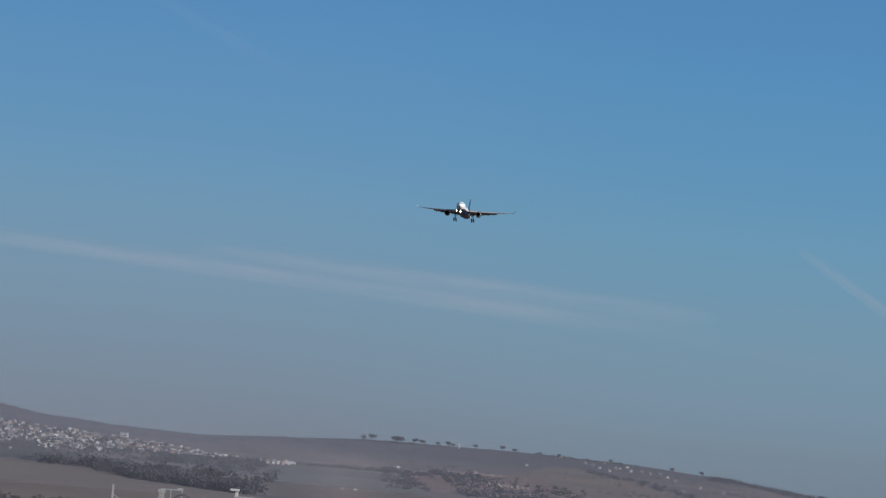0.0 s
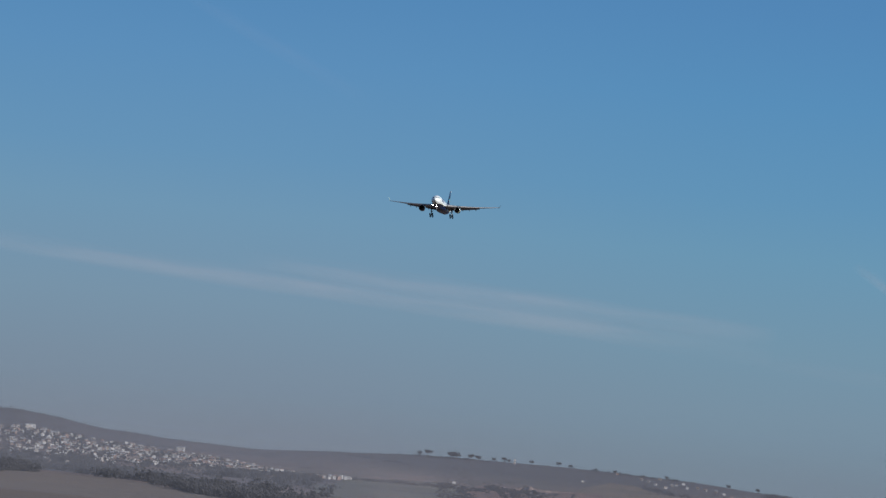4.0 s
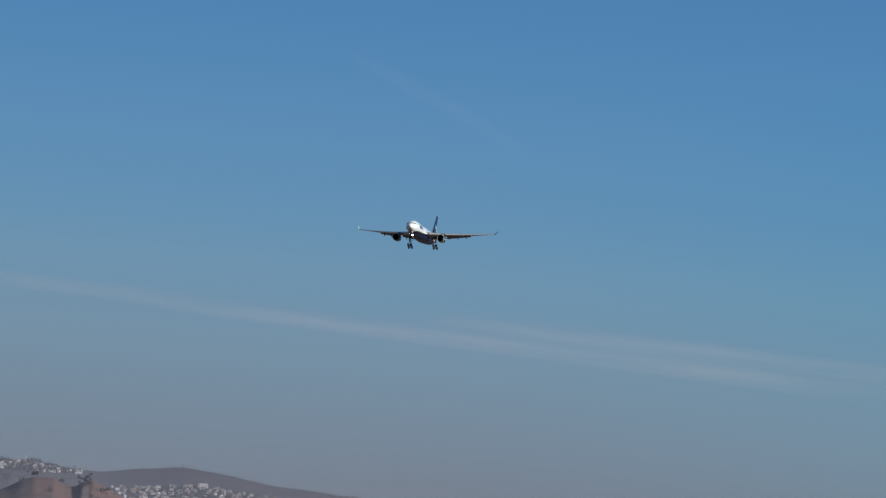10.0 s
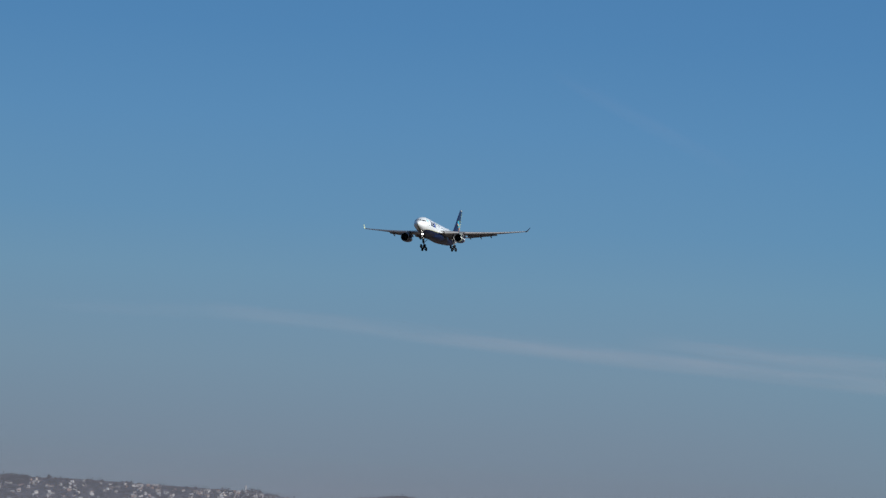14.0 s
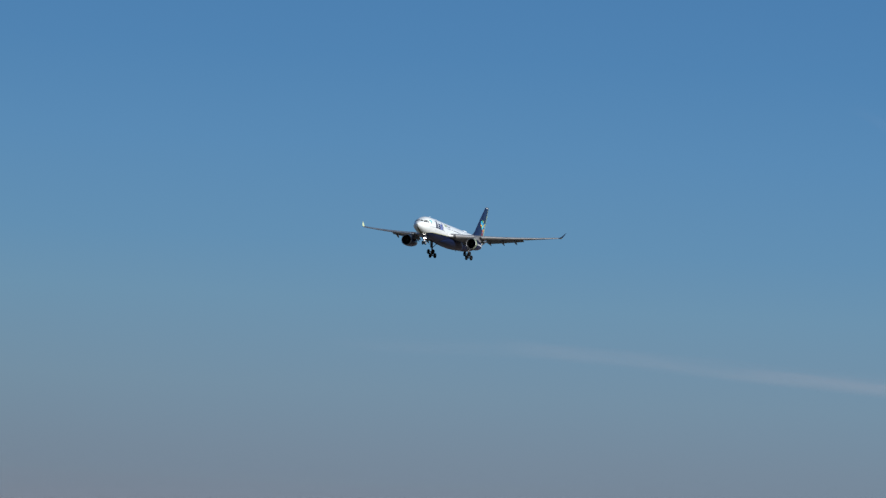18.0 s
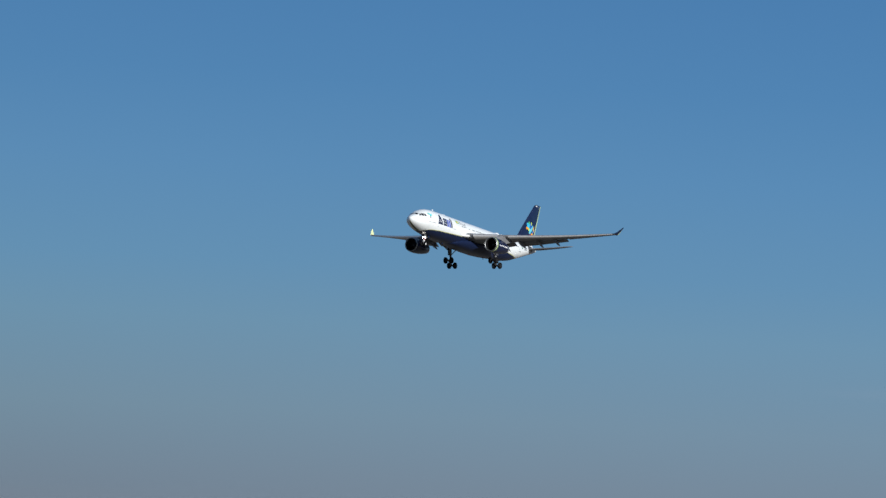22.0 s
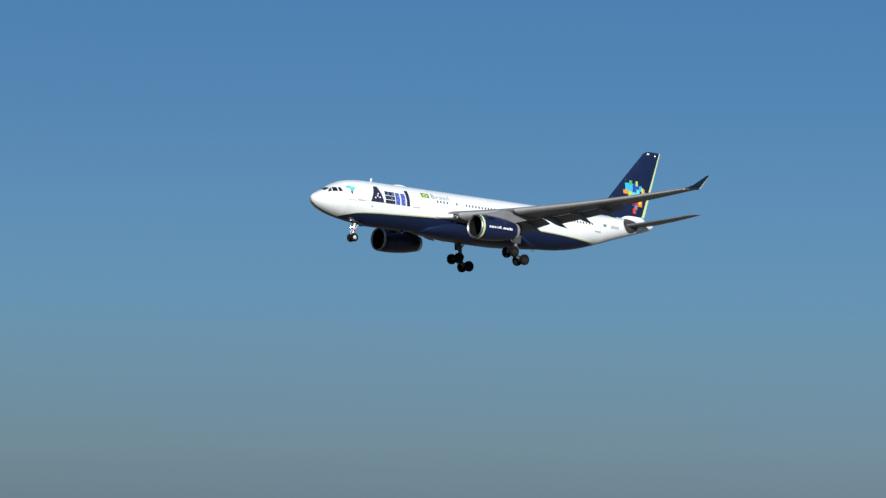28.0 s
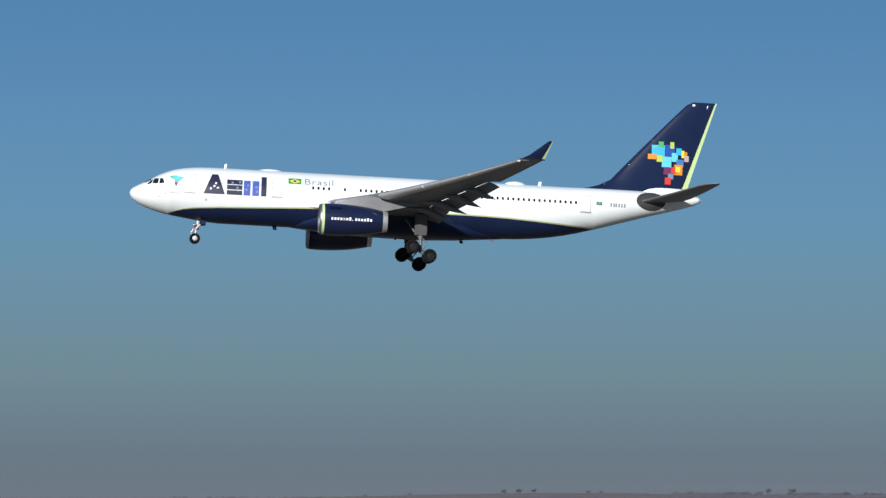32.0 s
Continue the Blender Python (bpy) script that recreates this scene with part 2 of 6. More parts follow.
INK = {
    "ink": paint("title_ink_navy", (0.016, 0.018, 0.045), 0.35, vary=0.15),
    "blue": paint("title_ink_blue", (0.055, 0.085, 0.36), 0.35, vary=0.15),
    "grey": paint("title_ink_grey", (0.12, 0.13, 0.145), 0.4),
    "pale": paint("country_name_grey", (0.18, 0.20, 0.21), 0.4),
    "green": paint("flag_green", (0.03, 0.26, 0.05), 0.4),
    "yellow": paint("flag_yellow", (0.75, 0.55, 0.04), 0.4),
    "cyan": paint("emblem_cyan", (0.037, 0.370, 0.577), 0.35),
    "sky": paint("emblem_light_cyan", (0.118, 0.503, 0.592), 0.35),
    "royal": paint("emblem_blue", (0.015, 0.059, 0.311), 0.35),
    "mid": paint("emblem_mid_blue", (0.052, 0.163, 0.407), 0.35),
    "leaf": paint("emblem_green", (0.059, 0.333, 0.089), 0.35),
    "lime": paint("emblem_lime", (0.407, 0.503, 0.059), 0.35),
    "orange": paint("emblem_orange", (0.592, 0.222, 0.022), 0.35),
    "red": paint("emblem_red", (0.533, 0.044, 0.030), 0.35),
    "plum": paint("emblem_plum", (0.148, 0.022, 0.089), 0.35),
    "pink": paint("emblem_pale_pink", (0.444, 0.333, 0.333), 0.35),
    "slate": paint("emblem_slate", (0.148, 0.222, 0.333), 0.35),
    "teal": paint("badge_teal", (0.10, 0.42, 0.36), 0.4),
    "white": paint("white_lettering", (0.75, 0.76, 0.78), 0.4),
}


# ---- small mesh tools ----
def part(name, bm, material, parent=None, label="", smooth=True):
    """Links a bmesh as one mesh object under a thing or a part."""
    bmesh.ops.recalc_face_normals(bm, faces=bm.faces)
    me = bpy.data.meshes.new(name)
    bm.to_mesh(me)
    bm.free()
    me.materials.append(material)
    if smooth:
        me.shade_smooth()
        me.set_sharp_from_angle(angle=radians(38))
    ob = new(name, me)
    if parent:
        ob.parent = parent
    if label:
        ob["label"] = label
    return ob


def raw(name, verts, faces, material, parent=None, label=""):
    me = bpy.data.meshes.new(name)
    me.from_pydata(verts, [], faces)
    me.materials.append(material)
    ob = new(name, me)
    if parent:
        ob.parent = parent
    if label:
        ob["label"] = label
    return ob


def loft(rings, closed=True, cap0=False, cap1=False, bm=None):
    bm = bm or bmesh.new()
    vs = [[bm.verts.new(p) for p in r] for r in rings]
    n = len(rings[0])
    for a, b in zip(vs, vs[1:]):
        for i in range(n if closed else n - 1):
            j = (i + 1) % n
            bm.faces.new((a[i], a[j], b[j], b[i]))
    if cap0:
        bm.faces.new(vs[0][::-1])
    if cap1:
        bm.faces.new(vs[-1])
    return bm


def rod(bm, a, b, r, r2=None, seg=12):
    a, b = Vector(a), Vector(b)
    d = b - a
    m = Matrix.Translation((a + b) / 2) @ d.to_track_quat("Z", "Y").to_matrix().to_4x4()
    bmesh.ops.create_cone(bm, cap_ends=True, segments=seg, radius1=r, radius2=r if r2 is None else r2, depth=d.length, matrix=m)
    return bm


def block(bm, size, m, bevel=0.0):
    g = bmesh.ops.create_cube(bm, size=1.0, matrix=m @ Matrix.Diagonal((*size, 1)))
    if bevel:
        es = {e for v in g["verts"] for e in v.link_edges}
        bmesh.ops.bevel(bm, geom=list(es), offset=bevel, segments=2, affect="EDGES")
    return bm


def turned(profile, seg=32, axis_x=True):
    """Rings turned about the x axis from (x, radius) pairs."""
    return [[(x, r * math.cos(2 * math.pi * k / seg), r * math.sin(2 * math.pi * k / seg)) for k in range(seg)] for x, r in profile]


# ---- the airliner: x forward from a point 29 m aft of the nose, y to port, z up from the cabin's axis ----
ORIGIN = 29.0
HULL = [  # distance aft of the nose, top, bottom, half width
    (0.0, -0.47, -0.57, 0.06), (0.12, -0.16, -0.92, 0.42), (0.4, 0.12, -1.24, 0.80), (0.9, 0.45, -1.60, 1.22), (1.5, 0.82, -1.90, 1.58),
    (2.2, 1.28, -2.13, 1.90), (2.9, 1.76, -2.31, 2.14), (3.5, 2.08, -2.43, 2.30), (4.3, 2.38, -2.55, 2.47), (5.4, 2.61, -2.66, 2.61),
    (7.0, 2.77, -2.76, 2.74), (9.0, 2.82, -2.82, 2.81), (12.0, 2.82, -2.82, 2.82), (38.0, 2.82, -2.82, 2.82), (41.0, 2.82, -2.62, 2.79),
    (44.0, 2.81, -2.16, 2.67), (47.0, 2.78, -1.48, 2.44), (50.0, 2.71, -0.68, 2.06), (53.0, 2.58, 0.12, 1.56), (55.5, 2.42, 0.74, 1.08),
    (57.0, 2.27, 1.16, 0.72), (57.55, 2.20, 1.34, 0.56), (57.85, 2.12, 1.50, 0.42)]
HS, HT, HB, HW = (np.array(c) for c in zip(*HULL))
SAG = np.interp(HS, (0, 0.4, 3.5, 44, 58.3), (0, -0.06, -0.36, -0.36, 0.02))   # the cabin's axis lies a little under the origin
HT, HB = HT + SAG, HB + np.interp(HS, (0, 1.5, 5, 9, 44, 58.3), (0, 0.08, -0.05, -0.33, -0.36, 0.02))


def hermite(s, ys):
    i = int(min(max(np.searchsorted(HS, s) - 1, 0), len(HS) - 2))
    d = np.diff(ys) / np.diff(HS)
    g = np.array([d[0]] + [0.0 if a * b <= 1e-9 else 2 * a * b / (a + b) for a, b in zip(d, d[1:])] + [d[-1]])
    h = HS[i + 1] - HS[i]
    u = min(max((s - HS[i]) / h, 0), 1)
    return ((2 * u ** 3 - 3 * u * u + 1) * ys[i] + (u ** 3 - 2 * u * u + u) * h * g[i]
            + (3 * u * u - 2 * u ** 3) * ys[i + 1] + (u ** 3 - u * u) * h * g[i + 1])


def hull(s):
    if s < 1.0:
        return tuple(float(np.interp(s, HS, c)) for c in (HT, HB, HW))
    return tuple(float(hermite(s, c)) for c in (HT, HB, HW))


def side_y(s, z):
    t, b, w = hull(s)
    u = (z - (t + b) / 2) / ((t - b) / 2)
    return w * math.sqrt(max(0.0, 1 - u * u))


def paint_line(s):
    """Height of the lime line over the dark belly."""
    return float(np.interp(s, (0, 3.4, 4.2, 5.2, 6.5, 8.8, 11.5, 14.5, 17.7, 26, 35, 38, 41, 44, 47, 50), (-3.2, -2.75, -2.32, -2.02, -1.82, -1.66, -1.56, -1.42, -1.28, -1.12, -1.10, -1.18, -1.33, -1.50, -1.68, -1.9)))


airliner = tagged(new("airliner"), "white twin-engine wide-body airliner with navy belly and tail, wheels down", "airplane")
L = airliner


def decal(name, quad, material, sides=(1,), lift=0.014, parent=None, nu=5, nv=4, label=""):
    """A painted patch that follows the hull; quad: four (s, z) corners."""
    obs = []
    for sd_ in sides:
        rows = []
        for j in range(nv + 1):
            row = []
            for i in range(nu + 1):
                u, v = i / nu, j / nv
                a = [quad[0][k] * (1 - u) + quad[1][k] * u for k in (0, 1)]
                b = [quad[3][k] * (1 - u) + quad[2][k] * u for k in (0, 1)]
                s, z = (a[k] * (1 - v) + b[k] * v for k in (0, 1))
                row.append((ORIGIN - s, sd_ * (side_y(s, z) + lift), z + lift * 0.4 * (1 if z > 0 else -1)))
            rows.append(row)
        obs.append(part(name, loft(rows, closed=False), material, parent or L, label))
    return obs


def hull_parts():
    ss = [0, .05, .12, .25, .4, .65, .9, 1.2, 1.5, 1.85, 2.2, 2.55, 2.9, 3.2, 3.5, 3.9, 4.3, 4.8, 5.4, 6.2, 7, 8, 9, 10.5, 12, 13.5, 15, 16.5, 18, 20, 24, 28, 32, 34, 36, 38, 39.5, 41, 42.5, 44, 45.5, 47, 48.5, 50, 51.5, 53, 54.3, 55.5, 56.3, 57.0, 57.3, 57.55, 57.75, 57.85]
    up, st, lo = [], [], []
    for s in ss:
        t, b, w = hull(s)
        zc, h = (t + b) / 2, (t - b) / 2
        def at(a):
            return (ORIGIN - s, w * math.cos(a), zc + h * math.sin(a))
        def ang(z):
            return math.asin(min(max((z - zc) / h, -0.9999), 0.9999))
        a1 = ang(max(paint_line(s), b + 0.02 * h))
        a2 = ang(max(paint_line(s) - 0.06 - 0.07 * min(max((s - 4) / 4, 0), 1), b + 0.004 * h))
        up.append([at(a1 + (math.pi - 2 * a1) * k / 40) for k in range(41)])
        st.append([[at(a2 + (a1 - a2) * k / 2) for k in range(3)], [at(math.pi - a1 + (a1 - a2) * k / 2) for k in range(3)]])
        lo.append([at(math.pi - a2 + (math.pi + 2 * a2) * k / 24) for k in range(25)])
    part("fuselage", loft(up, closed=False), WHITE, L, "gloss white upper fuselage")
    bm = loft([r[0] for r in st], closed=False)
    part("cheatline", bm, LINE, L, "thin lime line above the belly")
    part("cheatline", loft([r[1] for r in st], closed=False), LINE, L, "thin lime line above the belly")
    part("belly", loft(lo, closed=False), NAVY, L, "navy gloss belly")
    # exhaust end of the tail
    t, b, w = hull(57.85)
    bm = rod(bmesh.new(), (ORIGIN - 57.8, 0, (t + b) / 2), (ORIGIN - 58.08, 0, (t + b) / 2 + 0.02), 0.27, 0.22, 20)
    part("tail_exhaust", bm, NOZZLE, L, "bare metal tail exhaust")
    # belly fairing between the wings
    rings = []
    for s, hw, z0, z1 in ((16.2, 0.3, -2.80, -2.86), (17.5, 1.7, -2.3, -2.98), (19.5, 2.5, -1.7, -3.18), (22, 2.9, -1.5, -3.34), (26, 3.05, -1.4, -3.42),
                          (30, 3.0, -1.4, -3.42), (33, 2.3, -1.85, -3.28), (35.5, 1.45, -2.25, -3.08), (37.5, 0.7, -2.5, -2.92), (38.3, 0.3, -2.78, -2.84)):
        z0, z1 = z0 - 0.3, z1 - 0.3
        zc, h = z0, z0 - z1
        rings.append([(ORIGIN - s, hw * math.copysign(abs(math.cos(a)) ** 0.85, math.cos(a)), zc - h * abs(math.sin(a)) ** 0.9) for a in (math.pi * k / 24 for k in range(25))])
    part("belly_fairing", loft(rings, closed=True, cap0=True, cap1=True), NAVY, L, "navy bulged wing-root fairing")


def cabin_parts():
    # cabin windows on both sides, one mesh for all of the straight hull
    zc, w, h = 0.72, 0.115, 0.165
    def pane(s0):
        bm = bmesh.new()
        y0 = side_y(20, zc)
        pts = []
        for k in range(12):
            a = 2 * math.pi * k / 12
            dz = h * math.copysign(abs(math.sin(a)) ** 0.7, math.sin(a))
            pts.append((w * math.copysign(abs(math.cos(a)) ** 0.7, math.cos(a)), side_y(20, zc + dz) - y0 + 0.012, dz))
        bm.faces.new([bm.verts.new(p) for p in pts])
        return bm
    first = {}
    for i in range(70):
        s = 8.7 + 0.533 * i
        if 13.9 < s < 15.5 or 29.3 < s < 30.4 or 45.0 < s < 46.9:
            continue
        # many blinds are drawn, ahead of the wing and at the back
        seen = 18.0 < s < 20.4 or 21.2 < s < 21.9 or 22.6 < s < 45.0
        for sd_ in (1, -1):
            if seen not in first:
                ob = part("cabin_window", pane(20), GLASS if seen else BLIND, L, "" if seen else "cabin window with its pale blind drawn", smooth=False)
                first[seen] = ob
            else:
                ob = new("cabin_window", first[seen].data)
                ob.parent = L
                if not seen:
                    ob["label"] = "cabin window with its pale blind drawn"
            ob.location = (ORIGIN - s, sd_ * side_y(s, zc), zc)
            if sd_ < 0:
                ob.rotation_euler = (0, 0, math.pi)
    # flight deck glazing
    for q in (((1.62, 0.25), (2.12, 0.42), (2.30, 0.90), (1.98, 0.66)), ((2.20, 0.40), (2.76, 0.40), (2.84, 0.96), (2.40, 0.95)), ((2.90, 0.40), (3.40, 0.46), (3.26, 0.97), (2.96, 0.97))):
        decal("cockpit_window", q, GLASS, (1, -1), 0.012, label="dark flight deck window")
    # front screens reach over to the middle of the nose
    for sd_ in (1, -1):
        rows = []
        for s, zf in ((1.50, 0.0), (1.62, 0.0), (1.78, 0.0), (1.95, 0.0), (2.10, 0.0)):
            t, b, w_ = hull(s)
            rows.append([(ORIGIN - s + 0.02, sd_ * max(0.05, w_ * math.cos(a)), (t + b) / 2 + (t - b) / 2 * math.sin(a) + 0.015) for a in (radians(60) + radians(27) * k / 5 for k in range(6))])
        part("windscreen", loft(rows, closed=False), GLASS, L, "dark windscreen pane")
    # doors: a seam frame with a panel inside
    for s0, s1, z0, z1 in ((5.45, 6.5, -0.42, 1.5), (14.15, 15.2, -0.42, 1.5), (45.45, 46.5, -0.20, 1.55)):
        for sd_ in (1, -1):
            d = decal("cabin_door", ((s0, z0), (s1, z0), (s1, z1), (s0, z1)), SEAM, (sd_,), 0.006, label="white cabin door with a grey seam")[0]
            decal("door_panel", ((s0 + .07, z0 + .07), (s1 - .07, z0 + .07), (s1 - .07, z1 - .05), (s0 + .07, z1 - .05)), WHITE, (sd_,), 0.012, d)
            decal("door_sill", ((s0 - .1, z0 - .07), (s1 + .1, z0 - .07), (s1 + .1, z0 - .01), (s0 - .1, z0 - .01)), SEAM, (sd_,), 0.014, d)
    for q in (((3.9, -0.52), (5.2, -0.55), (5.2, -0.48), (3.9, -0.45)),):
        decal("hatch_seam", q, SEAM, (1, -1))


def livery():
    both = (1, -1)
    # the big title is drawn as plain shapes in its colours
    def bar(col, *q, n="title_shape", lift=0.016):
        decal(n, q, INK[col], both, lift, nu=4, nv=8)
    z0, z1 = -0.42, 1.60
    bar("ink", (7.33, z0), (9.47, z0), (8.75, z1), (8.15, z1))
    for a, b in ((z0, .02), (.10, .56), (.64, 1.12)):
        bar("ink", (9.65, a), (11.2, a), (11.2, b), (9.65, b))
    for a in (11.33, 12.2):
        bar("blue", (a, z0), (a + .68, z0), (a + .68, 1.10), (a, 1.10))
    bar("ink", (13.09, z0), (13.62, z0), (13.62, 1.58), (13.09, 1.58))
    # pale flecks scattered over the shapes, part of their pattern
    for s, z in ((7.95, .0), (8.3, .25), (8.65, .1), (8.45, .55)):
        bar("white", (s, z), (s + .2, z + .04), (s + .2, z + .2), (s, z + .16), n="title_fleck", lift=0.024)
    for s, z in ((10.1, .70), (10.85, .78), (11.65, .5), (12.5, .35), (12.15, .8), (10.6, .2), (11.5, .05), (12.6, -.1)):
        decal("title_fleck", ((s, z), (s + .2, z), (s + .2, z + .2), (s, z + .2)), INK["slate"], both, 0.024, nu=1, nv=1)
    # flag and the country's name
    f = decal("flag", ((15.8, 1.02), (17.1, 1.02), (17.1, 1.62), (15.8, 1.62)), INK["green"], both, 0.014, label="green flag with a yellow lozenge and blue disc")
    for ob, sd_ in zip(f, both):
        decal("flag_lozenge", ((15.9, 1.32), (16.45, 1.08), (17.0, 1.32), (16.45, 1.56)), INK["yellow"], (sd_,), 0.022, ob)
        decal("flag_disc", ((16.31, 1.21), (16.59, 1.21), (16.59, 1.43), (16.31, 1.43)), INK["royal"], (sd_,), 0.03, ob)
    cu = bpy.data.curves.new("word", "FONT")
    cu.body, cu.size, cu.resolution_u, cu.offset, cu.space_character = "Brasil", 1.25, 3, -0.012, 1.08
    tmp = bpy.data.objects.new("word", cu)
    scene.collection.objects.link(tmp)
    bpy.context.view_layer.update()
    me0 = bpy.data.meshes.new_from_object(tmp.evaluated_get(bpy.context.evaluated_depsgraph_get()))
    bpy.data.objects.remove(tmp)
    wd = max(v.co.x for v in me0.vertices)
    for sd_ in both:
        me = me0.copy()
        for v in me.vertices:
            x = v.co.x * 2.95 / wd
            s = 17.35 + x if sd_ > 0 else 20.3 - x
            z = 1.04 + v.co.y * 0.72
            v.co = (ORIGIN - s, sd_ * (side_y(s, z) + 0.06), z)
        me.materials.clear()
        me.materials.append(INK["pale"])
        ob = new("country_name", me)
        ob.parent = L
        ob["label"] = "grey country name lettering"
    # badge behind the flight deck
    for q, c in ((((3.9, 1.22), (4.6, 1.32), (4.5, .95), (4.1, .92)), "teal"), (((4.45, 1.28), (5.35, 1.12), (5.0, .80), (4.4, .90)), "sky"), (((4.35, .92), (5.0, .84), (4.75, .55), (4.45, .55)), "teal"), (((4.4, .58), (4.75, .58), (4.62, .18), (4.5, .18)), "plum")):
        decal("badge", q, INK[c], both, 0.014 + .003 * (c == "sky"), nu=3, nv=3)
    # marks at the tail that cannot be read from afar are plain bars
    for s in (48.5, 48.8, 49.03, 49.33, 49.63, 49.93):
        decal("registration_bar", ((s, .50), (s + .15, .50), (s + .15, .88), (s, .88)), INK["pale"], both, 0.016, nu=1, nv=2)
    decal("small_flag", ((47.05, .58), (47.65, .58), (47.65, .94), (47.05, .94)), INK["grey"], both, 0.014, nu=2, nv=2)
    decal("small_flag_field", ((47.2, .66), (47.5, .66), (47.5, .86), (47.2, .86)), INK["leaf"], both, 0.022, nu=1, nv=1)


# wing: span station -> leading edge, chord, height, thickness, twist
def wing_at(y):
    le = 19.6 + 0.618 * (y - 2.6) if y > 2.6 else 19.6 - 0.3 * (2.6 - y)
    te = 31.1 + 0.080 * (y - 2.6) if y < 9.6 else 31.66 + 0.342 * (y - 9.6)
    d = max(y - 2.6, 0)
    return le, te - le, -0.95 + 0.064 * d + 0.00178 * d * d, float(np.interp(y, (0, 9.6, 30), (0.145, 0.118, 0.10))), float(np.interp(y, (0, 9.6, 30), (4.0, 2.0, -4.5)))


def foil(n=12, cut=1.0, front=0.0):
    """Closed section in chord units from the lower back edge round the nose to the upper back edge."""
    out = []
    for k in range(2 * n + 1):
        u = k / n - 1
        x = front + (cut - front) * (0.5 - 0.5 * math.cos(math.pi * abs(u)))
        t = 5 * (0.2969 * math.sqrt(x) - 0.126 * x - 0.3516 * x * x + 0.2843 * x ** 3 - 0.1015 * x ** 4)
        c = 0.035 * (x - x * x) + 0.03 * x ** 3 * (1 - x)
        out.append((x, c * 0.6 + (t if u > 0 else -t * 0.9), ))
    return out


def wing_ring(y, side, prof, grow=1.0, dx=0.0, dz=0.0):
    le, ch, z, th, tw = wing_at(y)
    ct, s_ = math.cos(radians(tw)), math.sin(radians(tw))
    ring = []
    for x, t in prof:
        px, pz = x * ch, t * ch * th * grow
        ring.append((ORIGIN - (le + px * ct + pz * s_ + dx), side * y, z + pz * ct - px * s_ + dz + 0.25 * s_ * ch))
    return ring


def flap_part(name, y0, y1, side, c0, chord, drop, back, down, n=6, material=None):
    """A trailing panel behind the wing's back edge at c0 of the chord, turned down by drop degrees."""
    rings = []
    for k in range(n + 1):
        y = y0 + (y1 - y0) * k / n
        le, ch, z, th, tw = wing_at(y)
        a = radians(tw + drop)
        hx, hz = le + c0 * ch + back * ch, z - c0 * ch * math.sin(radians(tw)) + 0.25 * math.sin(radians(tw)) * ch - down * ch
        fc = chord * ch
        rings.append([(ORIGIN - (hx + x * fc * math.cos(a) + t * 0.13 * fc * math.sin(a)), side * y, hz + t * 0.13 * fc * math.cos(a) - x * fc * math.sin(a)) for x, t in foil(8)])
    return part(name, loft(rings, cap0=True, cap1=True), material or WINGGREY, L)


def canoe(y, side, tip_s, tip_z, w=0.34):
    """Flap track fairing: a slim body under the wing whose back half droops with the flap to a point."""
    le, ch, z, th, tw = wing_at(y)
    s0 = le + ch * 0.52
    z0 = z - 0.045 * ch - 0.20
    rings = []
    for k in range(17):
        u = k / 16
        r = max(0.02, w * (math.sin(math.pi * min(u * 1.6, 1) / 2)) * (1 - max(0, (u - 0.45) / 0.55) ** 1.5))
        v = max(0.0, (u - 0.40) / 0.60)
        zc = z0 - 0.10 * min(u / 0.4, 1) + (tip_z - z0 + 0.10) * v
        rings.append([(ORIGIN - (s0 + u * (tip_s - s0)), side * y + r * 0.75 * math.cos(2 * math.pi * j / 14), zc + 1.25 * r * math.sin(2 * math.pi * j / 14)) for j in range(14)])
    part("flap_track_fairing", loft(rings, cap0=True, cap1=True), WINGGREY, L, "grey drooping flap track fairing")


